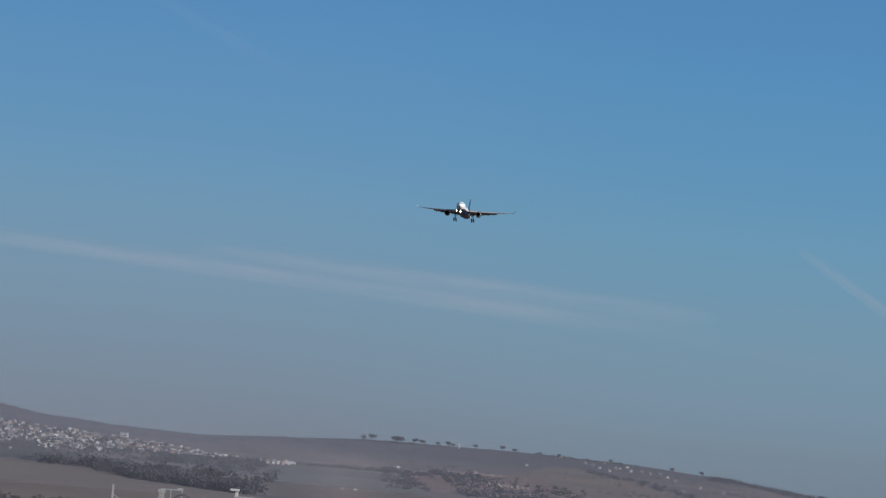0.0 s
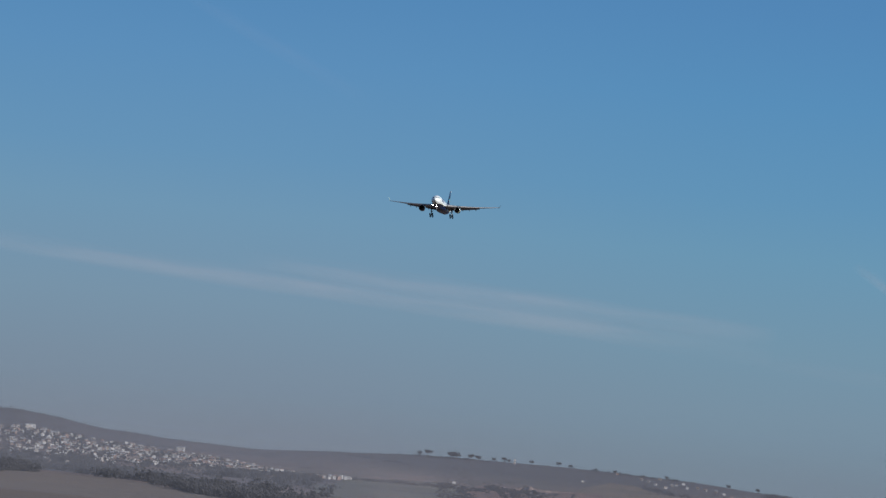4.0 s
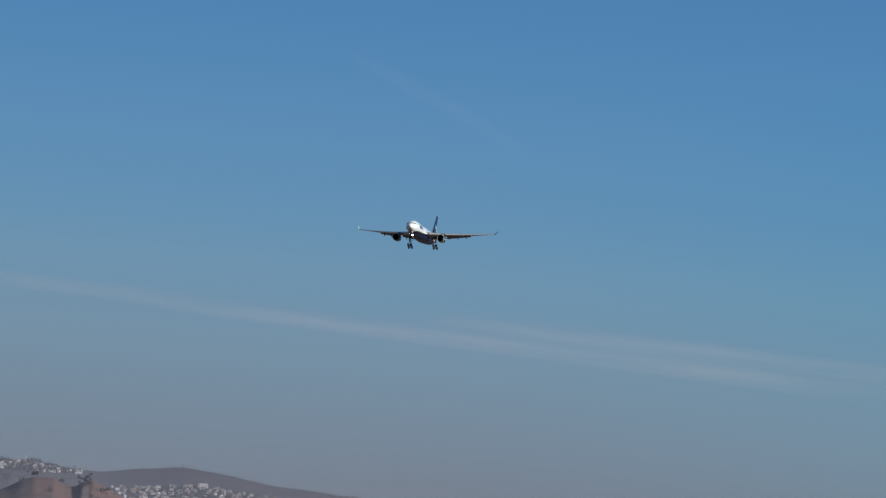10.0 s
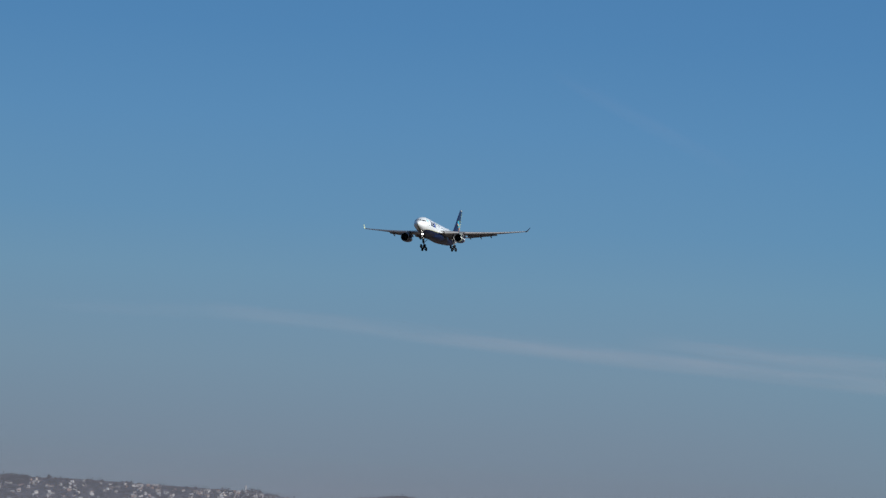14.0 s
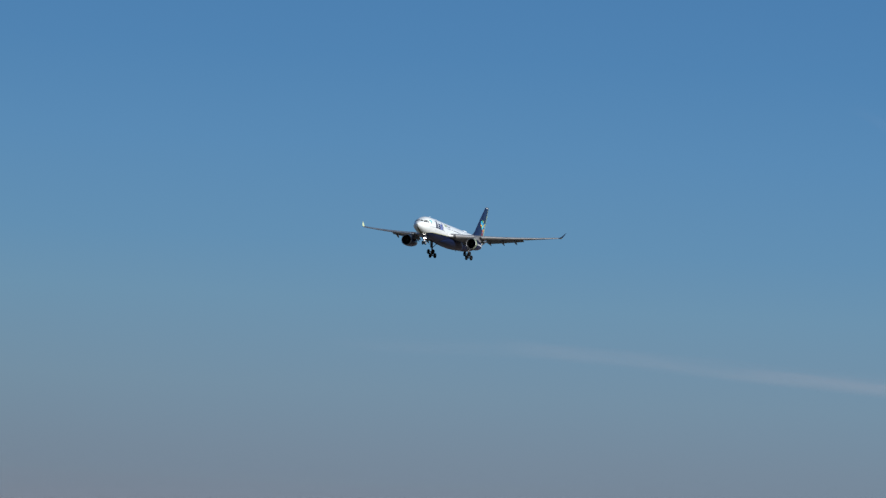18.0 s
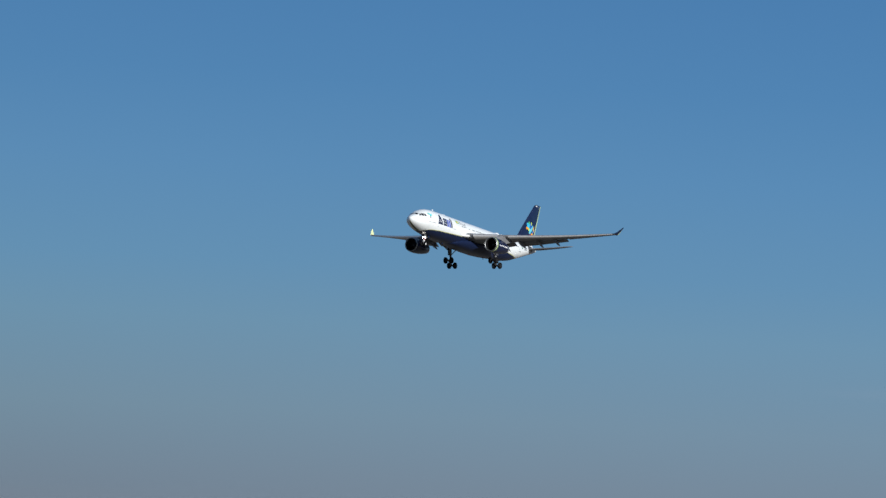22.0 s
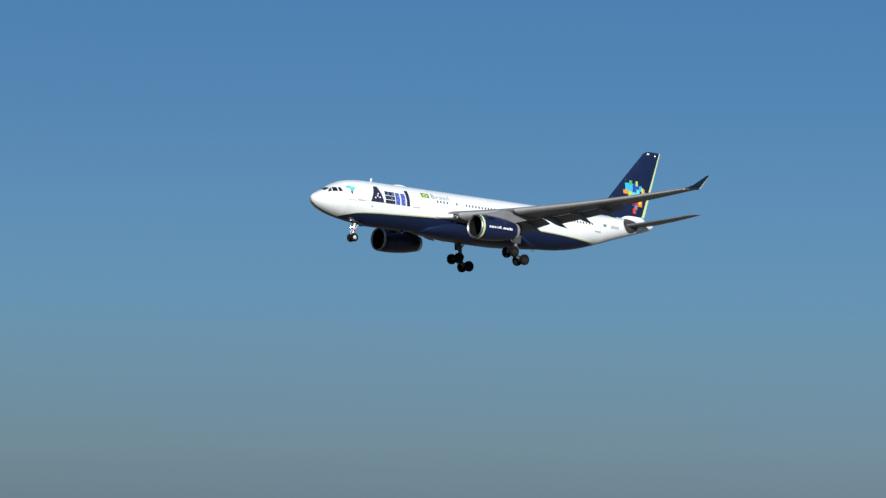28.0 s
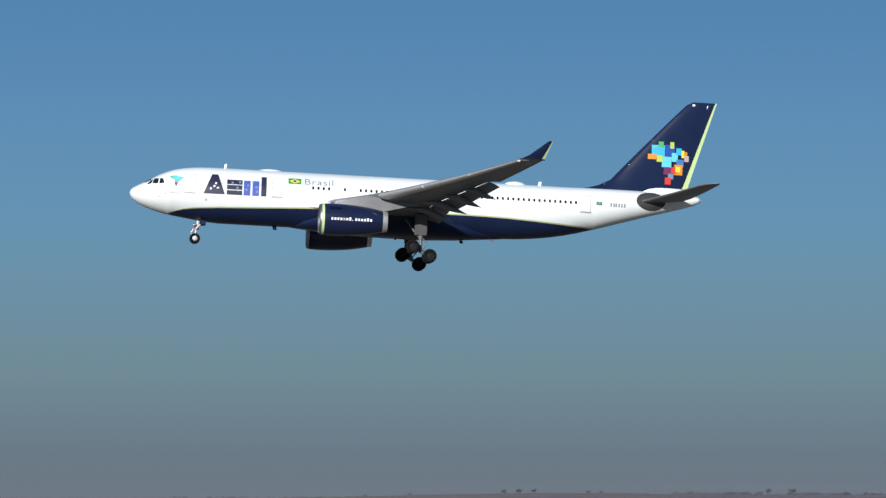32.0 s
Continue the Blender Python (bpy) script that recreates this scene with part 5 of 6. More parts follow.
def woods():
    rs = np.random.RandomState(5)
    def wood(name, label, n, place, size, mat_, seed, patch=0.0, thr=0.0, leaves=0):
        """Clumps of leaves set in patches: patch is the patches' size, thr how sparse they are."""
        leaves = leaves or (8 if size < 3.6 else 16)
        fat = (20 / leaves) ** .45
        cs, rr = [], []
        got = tries = 0
        while got < n and tries < 6 * n:
            tries += 1
            az, r = place()
            p = on_land(az, r)
            if patch and noise.noise((p.x / patch, p.y / patch, seed)) < thr:
                continue
            got += 1
            h = size * rs.uniform(.45, 1.2)
            for _ in range(leaves):
                q = rs.normal(0, 1, 3)
                cs.append((p.x + q[0] * h * .38, p.y + q[1] * h * .38, p.z + max(.1, h * .40 + q[2] * h * .20)))
                rr.append(h * fat * rs.uniform(.06, .17))
        v, f = clumps(cs, rr, .8, seed)
        ob = raw(name, v.tolist(), f.tolist(), mat_)
        tagged(ob, label, "trees", kind="stuff")
    def by_el(a0, a1, lo, hi):
        def place():
            a = rs.uniform(a0, a1)
            return a, r_of(a, rs.uniform(lo(a), hi(a)))
        return place
    def by_r(a0, a1, r0, r1):
        return lambda: ((lambda a: (a, rs.uniform(r0(a), r1(a))))(rs.uniform(a0, a1)))
    edge = field_edge
    wood("tree_belt", "dark hazy tree belt along the field", 400, by_r(12.6, 17.6, lambda a: edge(a) + 20, lambda a: edge(a) + 150), 8.5, LEAF, 11, 60, -.08, 44)
    wood("tree_belt", "broken hazy woods below the hill town", 300, by_r(12.2, 17.4, lambda a: edge(a) + 120, lambda a: 3200), 8, LEAF, 12, 95, .16, 30)
    wood("town_trees", "scattered trees between the town houses", 1250, by_el(12.4, 18.8, lambda a: -.66 - .05 * min(max(a - 15, 0), 1.7), lambda a: max(-.58, -.22 - (17 - a) * .088) if a < 17 else -.22 - (a - 17) * .09), 4.5, LEAF, 13)
    wood("hill_woods", "trees between houses on the wooded hill", 950, by_el(18.9, 24.0, lambda a: -.45 if a > 19.9 else -.17, lambda a: crest(a) - .015), 5.4, LEAF, 14)
    wood("hill_woods", "dark woods on the low skyline", 320, by_el(23.0, 24.6, lambda a: crest(a) - .12, lambda a: crest(a) - .005), 6, LEAF, 15)
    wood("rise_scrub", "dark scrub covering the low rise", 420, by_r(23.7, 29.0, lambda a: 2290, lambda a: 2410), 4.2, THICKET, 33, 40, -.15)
    wood("ridge_scrub", "dark scrub along the ridge", 650, by_el(2.6, 5.6, lambda a: crest(a) - .07, lambda a: crest(a) - .006), 3.4, LEAF, 16)
    wood("ridge_scrub", "low scrub along the ridge", 300, by_el(5.3, 17.6, lambda a: crest(a) - .015, lambda a: crest(a) - .003), 1.7, SCRUB, 17, 90, -.1)
    wood("ridge_scrub", "bushes under the ridge's trees", 70, by_el(9.6, 11.1, lambda a: crest(a) - .03, lambda a: crest(a) - .004), 3.0, LEAF, 27, 30, .05)
    wood("ridge_scrub", "dark bushes along the ridge road", 60, by_el(6.9, 8.3, lambda a: crest(a) - .02, lambda a: crest(a) - .003), 2.8, LEAF, 28, 30, -.1)
    wood("hill_scrub", "dry scrub on the far slope", 420, by_el(3.5, 12.9, lambda a: -.62, lambda a: crest(a) - .06), 2.2, SCRUB, 18, 110, .15)
    wood("hedge", "dark hedge line across the slope", 90, by_el(10.4, 11.9, lambda a: -.60, lambda a: -.565), 4, LEAF, 23)
    wood("hedge", "dark hedge down the open slope", 130, by_el(4.9, 7.5, lambda a: -.315 - .145 * (7.5 - a), lambda a: -.265 - .145 * (7.5 - a)), 3.6, LEAF, 24)
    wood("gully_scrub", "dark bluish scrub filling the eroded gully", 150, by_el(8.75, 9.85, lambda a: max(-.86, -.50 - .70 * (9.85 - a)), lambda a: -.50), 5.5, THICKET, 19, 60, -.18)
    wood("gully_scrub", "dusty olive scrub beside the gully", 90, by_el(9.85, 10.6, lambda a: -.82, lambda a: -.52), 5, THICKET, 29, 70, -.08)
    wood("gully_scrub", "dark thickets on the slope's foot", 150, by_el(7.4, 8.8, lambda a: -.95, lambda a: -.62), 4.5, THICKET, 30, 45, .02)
    wood("gully_earth", "pale broken earth in the gullies", 170, by_el(8.2, 9.7, lambda a: -.82, lambda a: -.46), 1.9, SCARP, 25, 24, .15)
    wood("near_scrub", "dark dry bushes at the foot of the works", 150, by_r(12.2, 17.4, lambda a: 1335, lambda a: 1420), 3.6, SCRUB, 20, 26, -.05, 40)
    wood("skyline_woods", "hazy bluish woods on the far field's edge", 150, by_r(76, 82.3, lambda a: 4500, lambda a: 4640), 4.2, THICKET, 34, 60, -.1)
    wood("skyline_scrub", "low scrub on the far field's edge", 260, by_r(77, 90, lambda a: 4520, lambda a: 4640), 2.2, SCRUB, 21)
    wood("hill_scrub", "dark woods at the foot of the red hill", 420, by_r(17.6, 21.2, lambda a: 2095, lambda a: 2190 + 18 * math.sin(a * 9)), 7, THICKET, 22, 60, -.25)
    wood("hill_scrub", "bushes dotted over the red hill", 26, by_r(17.9, 20.8, lambda a: 2230, lambda a: 2400), 5, LEAF, 32, 25, .1)


def tree(h, seed):
    """Tapered trunk with limbs and a ragged crown of many clumps."""
    rs = np.random.RandomState(seed)
    bm = bmesh.new()
    rod(bm, (0, 0, -.8), (0, 0, h * .42), h * .035, h * .022, 8)
    cs, rr = [], []
    for k in range(6):
        a = 2 * math.pi * (k + rs.uniform(0, .6)) / 6
        e = (math.cos(a) * h * rs.uniform(.2, .42), math.sin(a) * h * rs.uniform(.2, .42), h * rs.uniform(.42, .82))
        rod(bm, (0, 0, h * rs.uniform(.25, .40)), e, h * .014, h * .006, 6)
        for _ in range(9):
            cs.append([e[i] + rs.normal(0, h * .085) * (1, 1, .8)[i] for i in range(3)])
            rr.append(h * rs.uniform(.05, .11))
    for _ in range(14):
        cs.append([rs.normal(0, h * .15), rs.normal(0, h * .15), h * .62 + rs.normal(0, h * .13)])
        rr.append(h * rs.uniform(.05, .11))
    ob = new("tree")
    part("trunk", bm, BARK, ob)
    v, f = clumps(cs, rr, .8, seed)
    raw("crown", v.tolist(), f.tolist(), LEAF, ob)
    return ob


def lone_trees():
    base = [tree(8, 31), tree(8, 32), tree(8, 33)]
    used = set()
    spots = [(10.93, .995, 8), (10.80, 1, 9), (10.45, .99, 11), (10.36, .99, 10), (10.13, .99, 9), (10.02, .99, 8), (9.78, .995, 6), (9.62, 1, 7), (9.54, .99, 6), (9.20, 1, 6), (8.78, 1, 7), (8.6, .99, 6), (8.2, .99, 5), (7.9, .99, 5),
             (7.1, .99, 6), (6.15, .99, 6), (5.7, .99, 7), (17.25, 1, 3.2), (17.4, .998, 2.6), (26.07, .508, 6.5), (26.13, .51, 7), (27.25, .508, 8), (27.4, .51, 6), (24.75, .508, 4.5), (24.9, .51, 4), (16.1, 1, 2.4), (84.86, .985, 7.5), (84.62, .985, 8), (84.38, .985, 7), (83.55, .985, 5), (83.35, .985, 5), (82.2, .985, 4), (80.78, .985, 9), (80.42, .985, 9), (86.3, .985, 4.5), (87.0, .985, 4), (79.6, .985, 5), (79.3, .985, 5)]
    for i, (az, f, h) in enumerate(spots):
        p = on_land(az, FAR * f)
        k = i % 3
        m = Matrix.Translation(p) @ pose(0, 0, 0, 0, 0, 77 * i)
        if k in used:
            ob = copy_thing(base[k], m)
        else:
            ob = base[k]
            used.add(k)
            ob.matrix_basis = m
        ob.scale = (h * .95 / 8 * (1.2 if i % 2 else 1),) * 2 + (h * .88 / 8,)
        tagged(ob, "dark spreading tree alone on the hazy skyline", "tree", "skyline trees")


def banks():
    """Bare red banks: ragged earth faces that stand out of the slope."""
    def bank(az0, az1, el, height, label, seed, soil=REDSOIL):
        rs = np.random.RandomState(seed)
        n, k = 44, 7
        rings = []
        for i in range(n + 1):
            az = az0 + (az1 - az0) * i / n
            r0 = r_of(az, el) + 14 * noise.noise((i * .12, seed, 0))
            hh = height * (max(0.0, math.sin(math.pi * i / n)) ** .5) * (max(.25, .55 + .7 * noise.noise((i * .22, seed, 3))) if soil is SCARP else .75 + .4 * noise.noise((i * .10, seed, 3)))
            ring = []
            for j in range(k + 1):
                u = j / k
                r = r0 + 40 * u + 3 * noise.noise((i * .5, j * .8, seed))
                z = land(az, r) - .6 + hh * max(0.0, math.sin(math.pi * u)) ** .6 if 0 < j < k else land(az, r) - 1.5
                ring.append((r * math.cos(radians(az)), r * math.sin(radians(az)), z))
            rings.append(ring)
        ob = part("earth_bank", loft(rings, closed=False), soil)
        tagged(ob, label, "earth bank", "bare earth banks")
    for az0, az1, el, h, seed in ((8.70, 9.74, -.49, 7, 5), (8.46, 9.40, -.80, 6, 6), (8.30, 9.05, -.66, 6, 7), (8.85, 9.55, -.60, 6, 9), (8.15, 8.6, -.74, 5, 10)):
        bank(az0, az1, el, h, "eroded pale pinkish scarp in the scrubby gully", seed, SCARP)


def works():
    """A pale concrete works in the valley: post, low parapet building, hopper, domed tank, white office."""
    def at(az, r=1405):
        return on_land(az, r)
    def frame_of(name, az, label, cat, r=1405):
        ob = new(name)
        p = at(az, r)
        ob.matrix_basis = pose(p.x, p.y, p.z, 0, 0, az - 90)
        return tagged(ob, label, cat)
    o = frame_of("chimney_post", 14.70, "tall whitewashed post with a slanting stay", "post")
    part("shaft", block(bmesh.new(), (.8, .8, 9.6), pose(0, 0, 4.2), .06), CONCRETE, o, smooth=False)
    part("cap", block(bmesh.new(), (1.0, 1.0, .35), pose(0, 0, 9.1), .05), CONCRETE, o, smooth=False)
    part("stay", rod(bmesh.new(), (.3, 0, 5.6), (5.0, 0, 2.4), .12, .12, 8), STEEL, o)
    o = frame_of("block_building", 14.34, "low pale building with a notched parapet", "building")
    part("wall", block(bmesh.new(), (8.2, 7, 4.6), pose(0, 0, 1.3), .05), CONCRETE, o, smooth=False)
    # added dark panes and a door imitate the shadow marks on the wall
    for x in (-2.8, -.6, 1.6):
        part("window", block(bmesh.new(), (.9, .12, 1.0), pose(x, -3.53, 1.9), .02), PANE, o, "dark pane added for a shadow mark", smooth=False)
    part("door", block(bmesh.new(), (1.0, .12, 2.0), pose(3.1, -3.53, .6), .02), DOOR, o, smooth=False)
    for k in range(6):
        part("parapet_block", block(bmesh.new(), (.8, .5, rnd.uniform(.4, 1.0)), pose(-3.6 + 1.42 * k, -3.3, 3.8), .03), CONCRETE, o, smooth=False)
    o = frame_of("silo_tower", 13.86, "pale stacked tower with a loading platform", "tower")
    for k, (w, z) in enumerate(((2.6, 1.0), (2.2, 3.4), (2.7, 5.3), (2.1, 6.9), (2.8, 8.3))):
        part("storey", block(bmesh.new(), (w, w, 2.4 if k < 2 else 1.5), pose(-2.3, 0, z), .08), CONCRETE, o, smooth=False)
    part("platform", block(bmesh.new(), (8.4, 2.2, .35), pose(1.6, 0, 9.15), .04), STEEL, o, smooth=False)
    part("cab", block(bmesh.new(), (2.2, 1.8, .8), pose(4.6, 0, 9.55), .06), CONCRETE, o, smooth=False)
    for x in (1.2, 5.4):
        for y in (-.9, .9):
            part("leg", rod(bmesh.new(), (x, y, -1), (x, y, 9.1), .12, .12, 8), STEEL, o)
    # a bent pipe arches over from the tower
    arch = [Vector((1.0 + 11.0 * u, -1.4, 1.2 + 6.4 * math.sin(math.pi * (0.12 + 0.88 * u)) ** .8)) for u in (k / 12 for k in range(13))]
    bm = bmesh.new()
    for a, b in zip(arch, arch[1:]):
        rod(bm, a, b, .20, .20, 8)
    part("arched_pipe", bm, DARKGREY, o, "dark arched pipe")
    o = frame_of("domed_tank", 13.60, "round pale tank with a domed top", "tank")
    part("shell", rod(bmesh.new(), (0, 0, -1), (0, 0, 4.4), 2.2, 2.2, 28), CONCRETE, o)
    bm = bmesh.new()
    bmesh.ops.create_uvsphere(bm, u_segments=28, v_segments=14, radius=2.2, matrix=Matrix.Translation((0, 0, 4.4)) @ Matrix.Diagonal((1, 1, .85, 1)))
    part("dome", bm, PLASTER[0], o, "whitewashed dome")
    o = frame_of("office_building", 12.72, "white flat-roofed building with a raised slab", "building")
    part("wall", block(bmesh.new(), (7.2, 6, 8.6), pose(.9, 0, 4.0), .05), PLASTER[0], o, smooth=False)
    part("roof_slab", block(bmesh.new(), (7.8, 6.6, .35), pose(.9, 0, 8.45), .04), CONCRETE, o, smooth=False)
    # shadow marks on the front, put in as dark panes and a door
    for x in (-1.4, .9, 3.2):
        for z in (2.2, 5.6):
            part("window", block(bmesh.new(), (1.1, .12, 1.3), pose(x, -3.03, z), .02), PANE, o, "dark pane added for a shadow mark", smooth=False)
    part("door", block(bmesh.new(), (1.0, .12, 2.1), pose(2.05, -3.03, .75), .02), DOOR, o, smooth=False)
    part("awning", block(bmesh.new(), (4.4, 1.4, .2), pose(-.6, -3.6, 7.2), .03), STEEL, o, smooth=False)
    part("stem", block(bmesh.new(), (1.3, 2.0, 2.2), pose(-2.0, 0, 9.6), .05), PLASTER[0], o, smooth=False)
    part("upper_slab", block(bmesh.new(), (3.6, 4, .8), pose(-2.8, 0, 11.0), .05), PLASTER[0], o, smooth=False)
    # lighting mast of the airfield
    o = frame_of("light_mast", 37.37, "slim pale lighting mast on the airfield", "mast", 900)
    top = 900 * math.tan(radians(.862)) + EYE - land(37.37, 900)
    part("pole", rod(bmesh.new(), (0, 0, -1), (0, 0, top), .16, .10, 12), STEEL, o)
    part("crossarm", block(bmesh.new(), (1.2, .2, .25), pose(0, 0, top), .04), STEEL, o, smooth=False)


def veil(name, alpha, size, stretch=(1, 1, 1)):
    """Thin drifting vapour: mostly clear, ragged by noise and fading to its rim."""
    m = bpy.data.materials.new(name)
    m.use_nodes = True
    nt = m.node_tree
    nt.nodes.clear()
    N = nt.nodes.new
    out, tr, df, tl, mx, mx2 = N("ShaderNodeOutputMaterial"), N("ShaderNodeBsdfTransparent"), N("ShaderNodeBsdfDiffuse"), N("ShaderNodeBsdfTranslucent"), N("ShaderNodeMixShader"), N("ShaderNodeMixShader")
    for d in (df, tl):
        d.inputs[0].default_value = (0.93, 0.745, 0.71, 1)
    tc, mp, no = N("ShaderNodeTexCoord"), N("ShaderNodeMapping"), N("ShaderNodeTexNoise")
    mp.inputs["Scale"].default_value = stretch
    no.inputs["Scale"].default_value, no.inputs["Detail"].default_value = 1 / size, 5
    L_ = nt.links.new
    L_(tc.outputs["Object"], mp.inputs[0])
    L_(mp.outputs[0], no.inputs["Vector"])
    sep = N("ShaderNodeSeparateXYZ")
    L_(tc.outputs["Generated"], sep.inputs[0])
    rim = None
    for ax in ("X", "Z"):
        a, b, c = N("ShaderNodeMath"), N("ShaderNodeMath"), N("ShaderNodeMath")
        a.operation, a.inputs[1].default_value = "SUBTRACT", 1.0
        L_(sep.outputs[ax], b.inputs[0])
        L_(sep.outputs[ax], a.inputs[0])
        b.operation, b.inputs[1].default_value = "MULTIPLY", -4.0
        c.operation = "MULTIPLY"
        L_(a.outputs[0], c.inputs[0])
        L_(b.outputs[0], c.inputs[1])
        pw = N("ShaderNodeMath")
        pw.operation, pw.inputs[1].default_value = "POWER", 1.6 if ax == "Z" else 0.7
        pw.use_clamp = True
        L_(c.outputs[0], pw.inputs[0])
        if rim is None:
            rim = pw
        else:
            mm = N("ShaderNodeMath")
            mm.operation = "MULTIPLY"
            L_(rim.outputs[0], mm.inputs[0])
            L_(pw.outputs[0], mm.inputs[1])
            rim = mm
    mr = N("ShaderNodeMapRange")
    mr.inputs["From Min"].default_value, mr.inputs["From Max"].default_value, mr.inputs["To Max"].default_value = .34, .68, alpha
    L_(no.outputs["Fac"], mr.inputs["Value"])
    fa = N("ShaderNodeMath")
    fa.operation = "MULTIPLY"
    L_(mr.outputs[0], fa.inputs[0])
    L_(rim.outputs[0], fa.inputs[1])
    L_(df.outputs[0], mx2.inputs[1])
    L_(tl.outputs[0], mx2.inputs[2])
    L_(fa.outputs[0], mx.inputs[0])
    L_(tr.outputs[0], mx.inputs[1])
    L_(mx2.outputs[0], mx.inputs[2])
    L_(mx.outputs[0], out.inputs[0])
    return m


def trails():
    def trail(a0, e0, a1, e1, wide, mat_, label, r=4500.0):
        p, q = (Vector((r * math.cos(radians(a)) * math.cos(radians(e)), r * math.sin(radians(a)) * math.cos(radians(e)), EYE + r * math.sin(radians(e)))) for a, e in ((a0, e0), (a1, e1)))
        c, d = (p + q) / 2, q - p
        x = d.normalized()
        y = Vector((0, 0, 1)).cross(x).normalized()
        m = Matrix.Translation(c) @ Matrix((x, y, x.cross(y))).transposed().to_4x4()
        rings = []
        for k in range(41):
            u = k / 40
            w = wide * (.85 + .3 * noise.noise((u * 6, wide, 2)))
            off = wide * .25 * noise.noise((u * 4, wide, 7))
            rings.append([((u - .5) * d.length, w * .5 * math.cos(t), off + w * math.sin(t)) for t in (2 * math.pi * j / 12 for j in range(12))])
        ob = part("contrail", loft(rings, cap0=True, cap1=True), mat_)
        ob.matrix_basis = m
        ob.visible_shadow = False
        tagged(ob, label, "contrail", "old contrails")
    V1, V2 = veil("contrail_vapour", 0.098, 20, (.09, 1, 1)), veil("faint_contrail_vapour", 0.017, 20, (.12, 1, 1))
    trail(20.6, 2.77, 5.6, 1.89, 16, V1, "pale ragged contrail low over the hills")
    trail(23.2, 2.72, 19.2, 2.74, 13, V2, "faint thinning end of the contrail over the hills")
    trail(14.0, 2.68, 5.6, 2.20, 17, V1, "second pale contrail beside the first")
    trail(6.6, 1.92, 2.0, 1.50, 14, V2, "fading end of a contrail")
    trail(15.3, 6.75, 12.2, 5.25, 13, V2, "short faint slanting contrail high up")
    trail(4.5, 3.42, 2.4, 2.10, 10, veil("bright_contrail_vapour", 0.11, 20, (.12, 1, 1)), "short bright slanting contrail")
    SM = veil("smoke_vapour", 0.055, 30)
    for az, el, w, h, r in ((11.35, -.66, 46, 18, 2300), (11.7, -.42, 60, 12, 3000), (11.3, -.98, 26, 10, 1900)):
        z = EYE + r * math.tan(radians(el))
        rings = []
        for k in range(17):
            t = math.pi * k / 16
            rings.append([(-w * math.cos(t), 10 * math.sin(t) * math.cos(a), h * max(.02, math.sin(t)) * math.sin(a) * (1 + .3 * noise.noise((k * .4, a, az)))) for a in (math.pi / 2 + math.pi * j / 16 for j in range(17))])
        ob = part("smoke_drift", loft([[(p[0], p[1], p[2]) for p in rg] for rg in rings], closed=False), SM)
        ob.matrix_basis = pose(r * math.cos(radians(az)), r * math.sin(radians(az)), z, 0, 4, az - 90)
        ob.visible_shadow = False
        tagged(ob, "thin pale smoke drifting over the valley", "smoke", "drifting smoke")


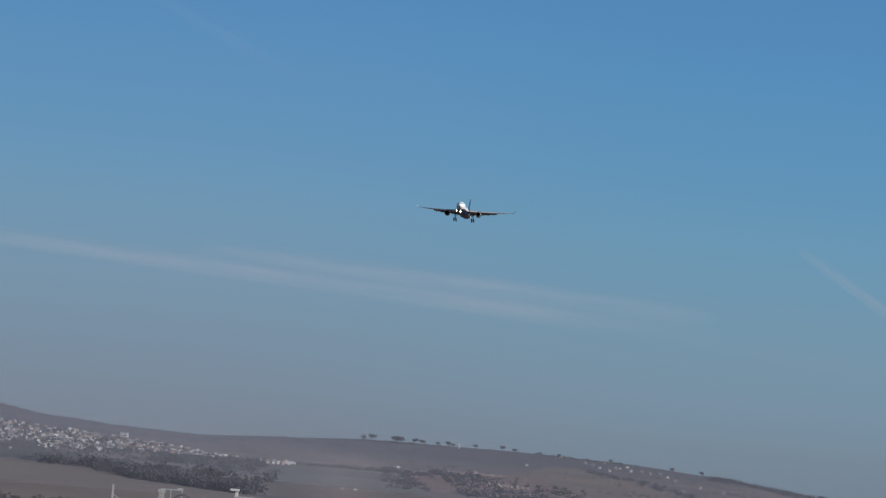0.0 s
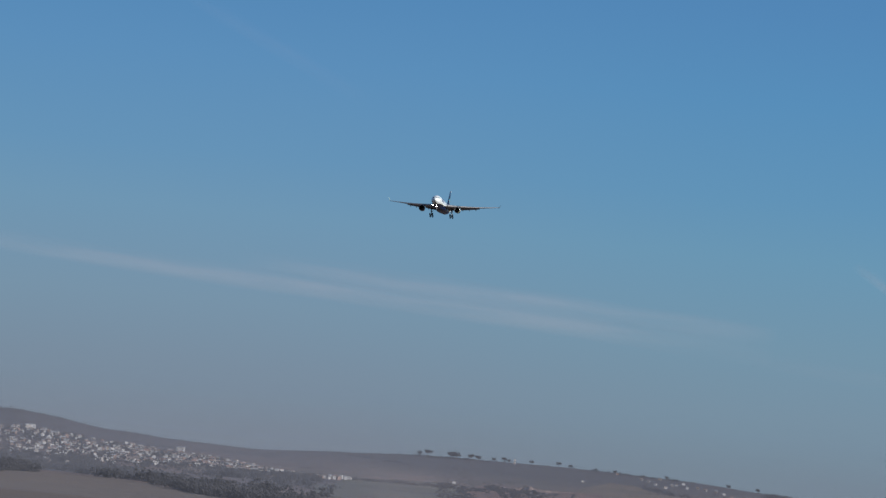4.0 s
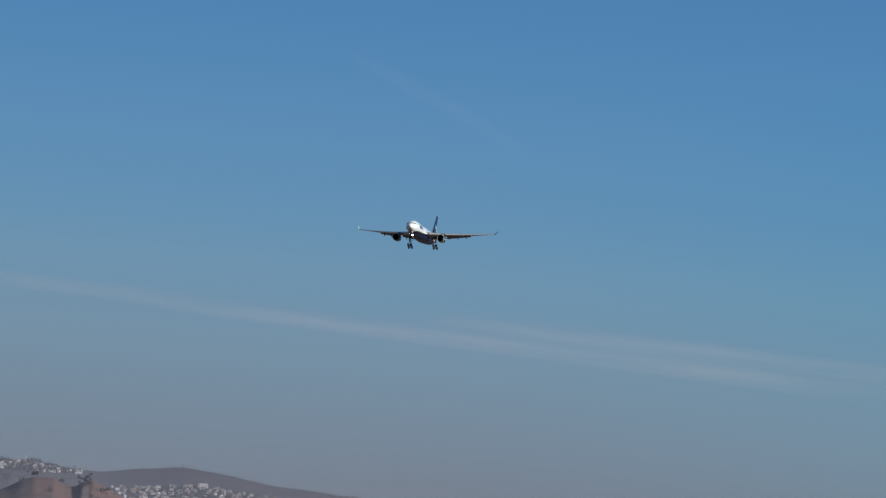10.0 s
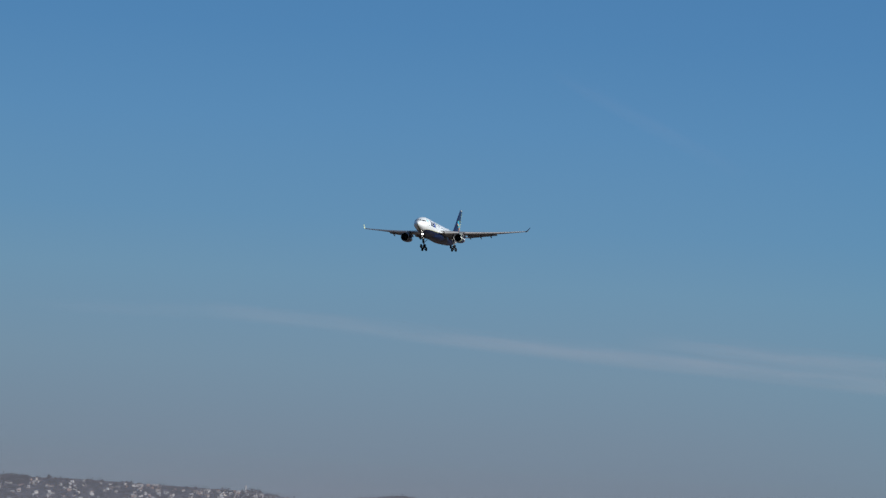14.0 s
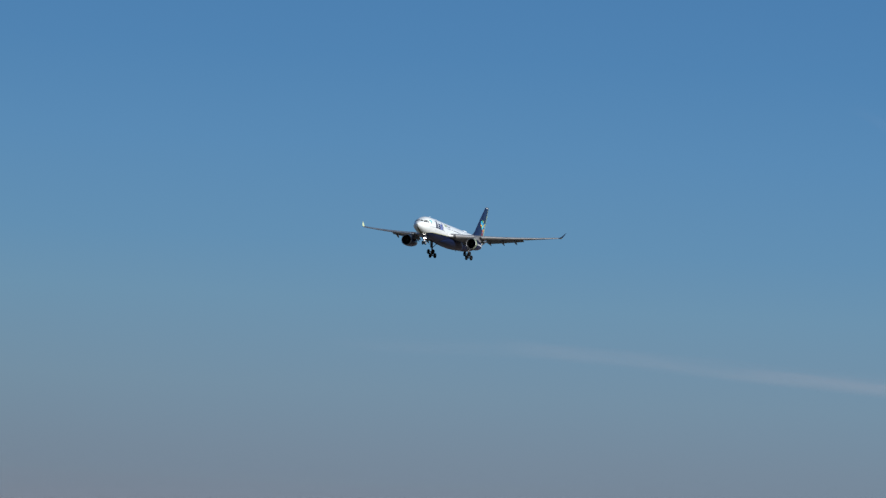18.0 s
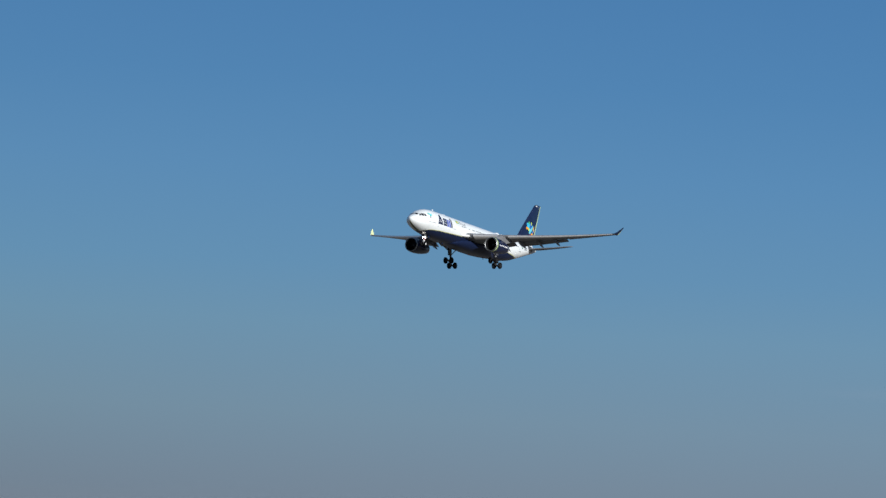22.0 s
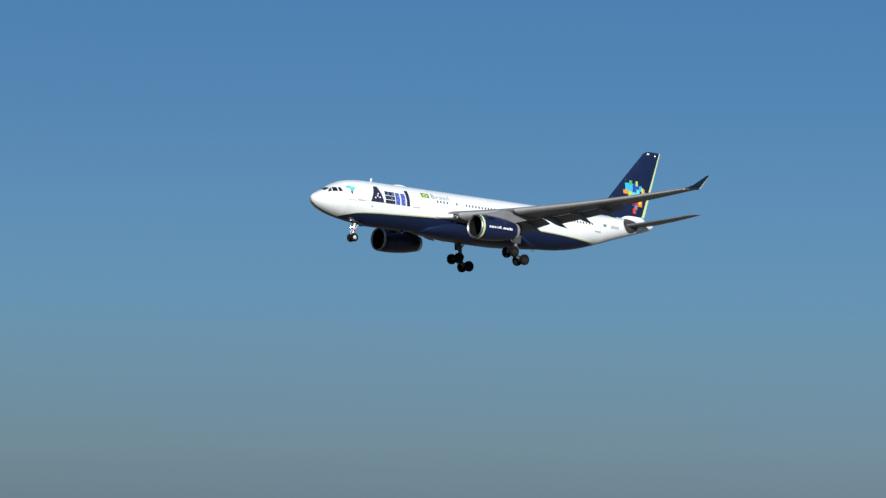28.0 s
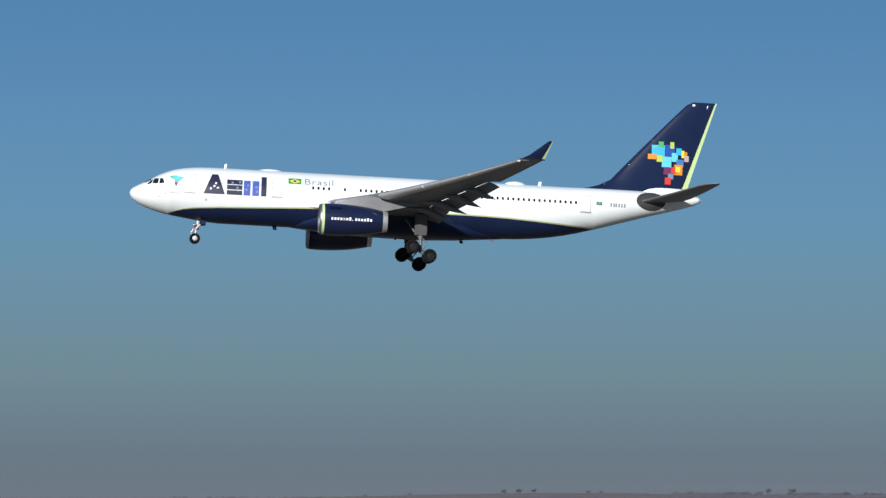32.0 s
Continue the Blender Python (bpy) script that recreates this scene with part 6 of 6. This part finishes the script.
def haze():
    """Valley haze put into colour: seven tall, thin tinted sheets that fade out upwards, lit like everything else."""
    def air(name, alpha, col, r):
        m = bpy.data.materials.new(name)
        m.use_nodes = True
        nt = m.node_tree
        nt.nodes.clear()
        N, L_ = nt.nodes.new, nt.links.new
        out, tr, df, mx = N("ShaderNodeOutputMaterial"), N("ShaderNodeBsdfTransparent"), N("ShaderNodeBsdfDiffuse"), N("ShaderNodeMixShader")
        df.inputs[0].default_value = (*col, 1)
        up = N("ShaderNodeCombineXYZ")          # the sheet is shaded as if it faced straight up
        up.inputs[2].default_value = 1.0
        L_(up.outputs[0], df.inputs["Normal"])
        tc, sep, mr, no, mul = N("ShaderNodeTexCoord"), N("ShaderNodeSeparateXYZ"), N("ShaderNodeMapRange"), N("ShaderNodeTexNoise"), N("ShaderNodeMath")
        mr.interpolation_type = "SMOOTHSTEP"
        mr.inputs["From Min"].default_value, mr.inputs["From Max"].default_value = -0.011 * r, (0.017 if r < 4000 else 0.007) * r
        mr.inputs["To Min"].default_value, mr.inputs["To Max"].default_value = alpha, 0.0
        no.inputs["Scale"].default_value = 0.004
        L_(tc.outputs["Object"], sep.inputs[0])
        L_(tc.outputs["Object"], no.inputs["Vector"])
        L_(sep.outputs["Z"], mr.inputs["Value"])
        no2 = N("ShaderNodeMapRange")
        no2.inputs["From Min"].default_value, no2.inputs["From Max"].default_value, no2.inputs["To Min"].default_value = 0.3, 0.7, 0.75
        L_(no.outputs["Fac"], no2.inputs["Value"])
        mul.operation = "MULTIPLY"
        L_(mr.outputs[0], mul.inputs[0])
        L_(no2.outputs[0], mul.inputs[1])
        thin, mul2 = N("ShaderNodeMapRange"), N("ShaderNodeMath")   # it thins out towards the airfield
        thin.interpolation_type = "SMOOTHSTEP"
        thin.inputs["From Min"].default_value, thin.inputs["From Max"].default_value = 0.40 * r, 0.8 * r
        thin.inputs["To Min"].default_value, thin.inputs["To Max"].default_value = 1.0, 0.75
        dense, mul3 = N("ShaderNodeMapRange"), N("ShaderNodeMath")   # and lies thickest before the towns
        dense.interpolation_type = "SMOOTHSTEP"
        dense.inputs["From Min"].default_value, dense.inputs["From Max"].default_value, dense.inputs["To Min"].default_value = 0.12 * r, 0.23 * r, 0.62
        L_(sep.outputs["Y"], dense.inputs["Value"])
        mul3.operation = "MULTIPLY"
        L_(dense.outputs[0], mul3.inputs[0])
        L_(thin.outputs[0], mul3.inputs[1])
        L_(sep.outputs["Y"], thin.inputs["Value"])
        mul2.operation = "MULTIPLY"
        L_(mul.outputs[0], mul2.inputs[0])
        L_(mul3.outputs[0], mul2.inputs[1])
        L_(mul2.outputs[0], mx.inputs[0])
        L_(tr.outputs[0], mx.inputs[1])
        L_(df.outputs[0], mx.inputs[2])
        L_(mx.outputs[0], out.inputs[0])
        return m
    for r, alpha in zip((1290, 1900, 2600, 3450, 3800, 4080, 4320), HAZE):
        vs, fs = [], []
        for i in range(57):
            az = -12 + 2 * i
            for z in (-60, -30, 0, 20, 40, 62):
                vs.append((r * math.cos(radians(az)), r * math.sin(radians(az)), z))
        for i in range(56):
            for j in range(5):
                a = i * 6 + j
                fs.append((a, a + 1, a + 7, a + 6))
        # see-through sheet whose grey-mauve colour imitates the haze before the land behind
        ob = raw("haze_sheet", vs, fs, air("haze_tint", alpha, (0.415, 0.432, 0.525), r))
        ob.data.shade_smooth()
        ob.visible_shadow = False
        tagged(ob, "thin grey-mauve tinted sheet standing in for valley haze", "haze", kind="structure")


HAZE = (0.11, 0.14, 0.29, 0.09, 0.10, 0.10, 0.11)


def sheet(name, az0, az1, r0, r1, material, label, dz=.15, n=40, k=12):
    """A strip of land laid just over the ground, between two distances that follow the azimuth."""
    vs, fs = [], []
    for i in range(n + 1):
        az = az0 + (az1 - az0) * i / n
        a, b = r0(az), r1(az)
        for j in range(k + 1):
            vs.append(tuple(on_land(az, a + (b - a) * j / k, dz)))
    for i in range(n):
        for j in range(k):
            a = i * (k + 1) + j
            fs.append((a, a + k + 1, a + k + 2, a + 1))
    ob = raw(name, vs, fs, material)
    ob.data.shade_smooth()
    tagged(ob, label, "ground", kind="structure")


def field():
    sheet("field", 3.0, 20.0, lambda a: 1430, field_edge, FIELD, "bare brown ploughed field in the valley", .6, 80, 24)
    rag = lambda a, k: .05 * noise.noise((a * 2.1, k, 0)) + .02 * noise.noise((a * 9, k, 5))
    top = lambda a: float(np.interp(a, (4.8, 5.2, 6.25, 7.04, 7.5, 7.97, 8.44, 8.6), (-.72, -.62, -.50, -.41, -.28, -.26, -.38, -.70))) + rag(a, 1)
    low = lambda a: float(np.interp(a, (4.8, 6.0, 7.6, 8.3, 8.6), (-.74, -.80, -.80, -.74, -.72))) + rag(a, 3)
    sheet("dry_slope", 4.8, 8.6, lambda a: r_of(a, min(low(a), top(a))), lambda a: r_of(a, top(a)), OCHRE, "dry ochre grass on the open slope", .3, 60, 20)
    gtop = lambda a: float(np.interp(a, (7.8, 8.1, 8.8, 9.6, 10.0, 10.3), (-.60, -.47, -.465, -.475, -.50, -.62))) + .6 * rag(a, 6)
    glow = lambda a: float(np.interp(a, (7.8, 8.1, 8.9, 9.3, 10.0, 10.3), (-.62, -.71, -.80, -.82, -.76, -.64))) + rag(a, 8)
    sheet("gully_floor", 7.8, 10.3, lambda a: r_of(a, min(glow(a), gtop(a))), lambda a: r_of(a, gtop(a)), GULLY, "dark eroded reddish earth of the gully", .6, 70, 24)
    ptop = lambda a: float(np.interp(a, (10.0, 10.5, 12.0, 12.5), (-.60, -.48, -.61, -.72))) + .5 * rag(a, 11)
    sheet("pasture", 10.0, 12.5, lambda a: r_of(a, -.84 + rag(a, 13)), lambda a: r_of(a, ptop(a)), PASTURE, "dry olive pasture below the ridge", .3, 50, 20)
    sheet("bare_soil", 15.2, 17.6, lambda a: 1312, lambda a: 1352 + 22 * noise.noise((a * 3, 2, 0)), REDSOIL, "bare red soil beside the valley works", .2, 40, 4)
    sheet("bare_slope", 17.9, 20.7, lambda a: 2215 + 30 * noise.noise((a * 4, 1, 0)), lambda a: 2425, HILLRED, "bare reddish slopes of the near hill", .35, 80, 16)
    sheet("dirt_track", 18.66, 18.78, lambda a: 2250, lambda a: 2310, SCARP, "pale dirt track on the red hill", .7, 6, 8)


towns()
woods()
lone_trees()
banks()
works()
field()
haze()
trails()

# ---- what moves ----
def motions():
    walk(airliner, [(t, pose(x, y, z + EYE, bank, -pitch, 180 + yaw)) for t, x, y, z, yaw, pitch, bank in PLANE_ROWS])


motions()
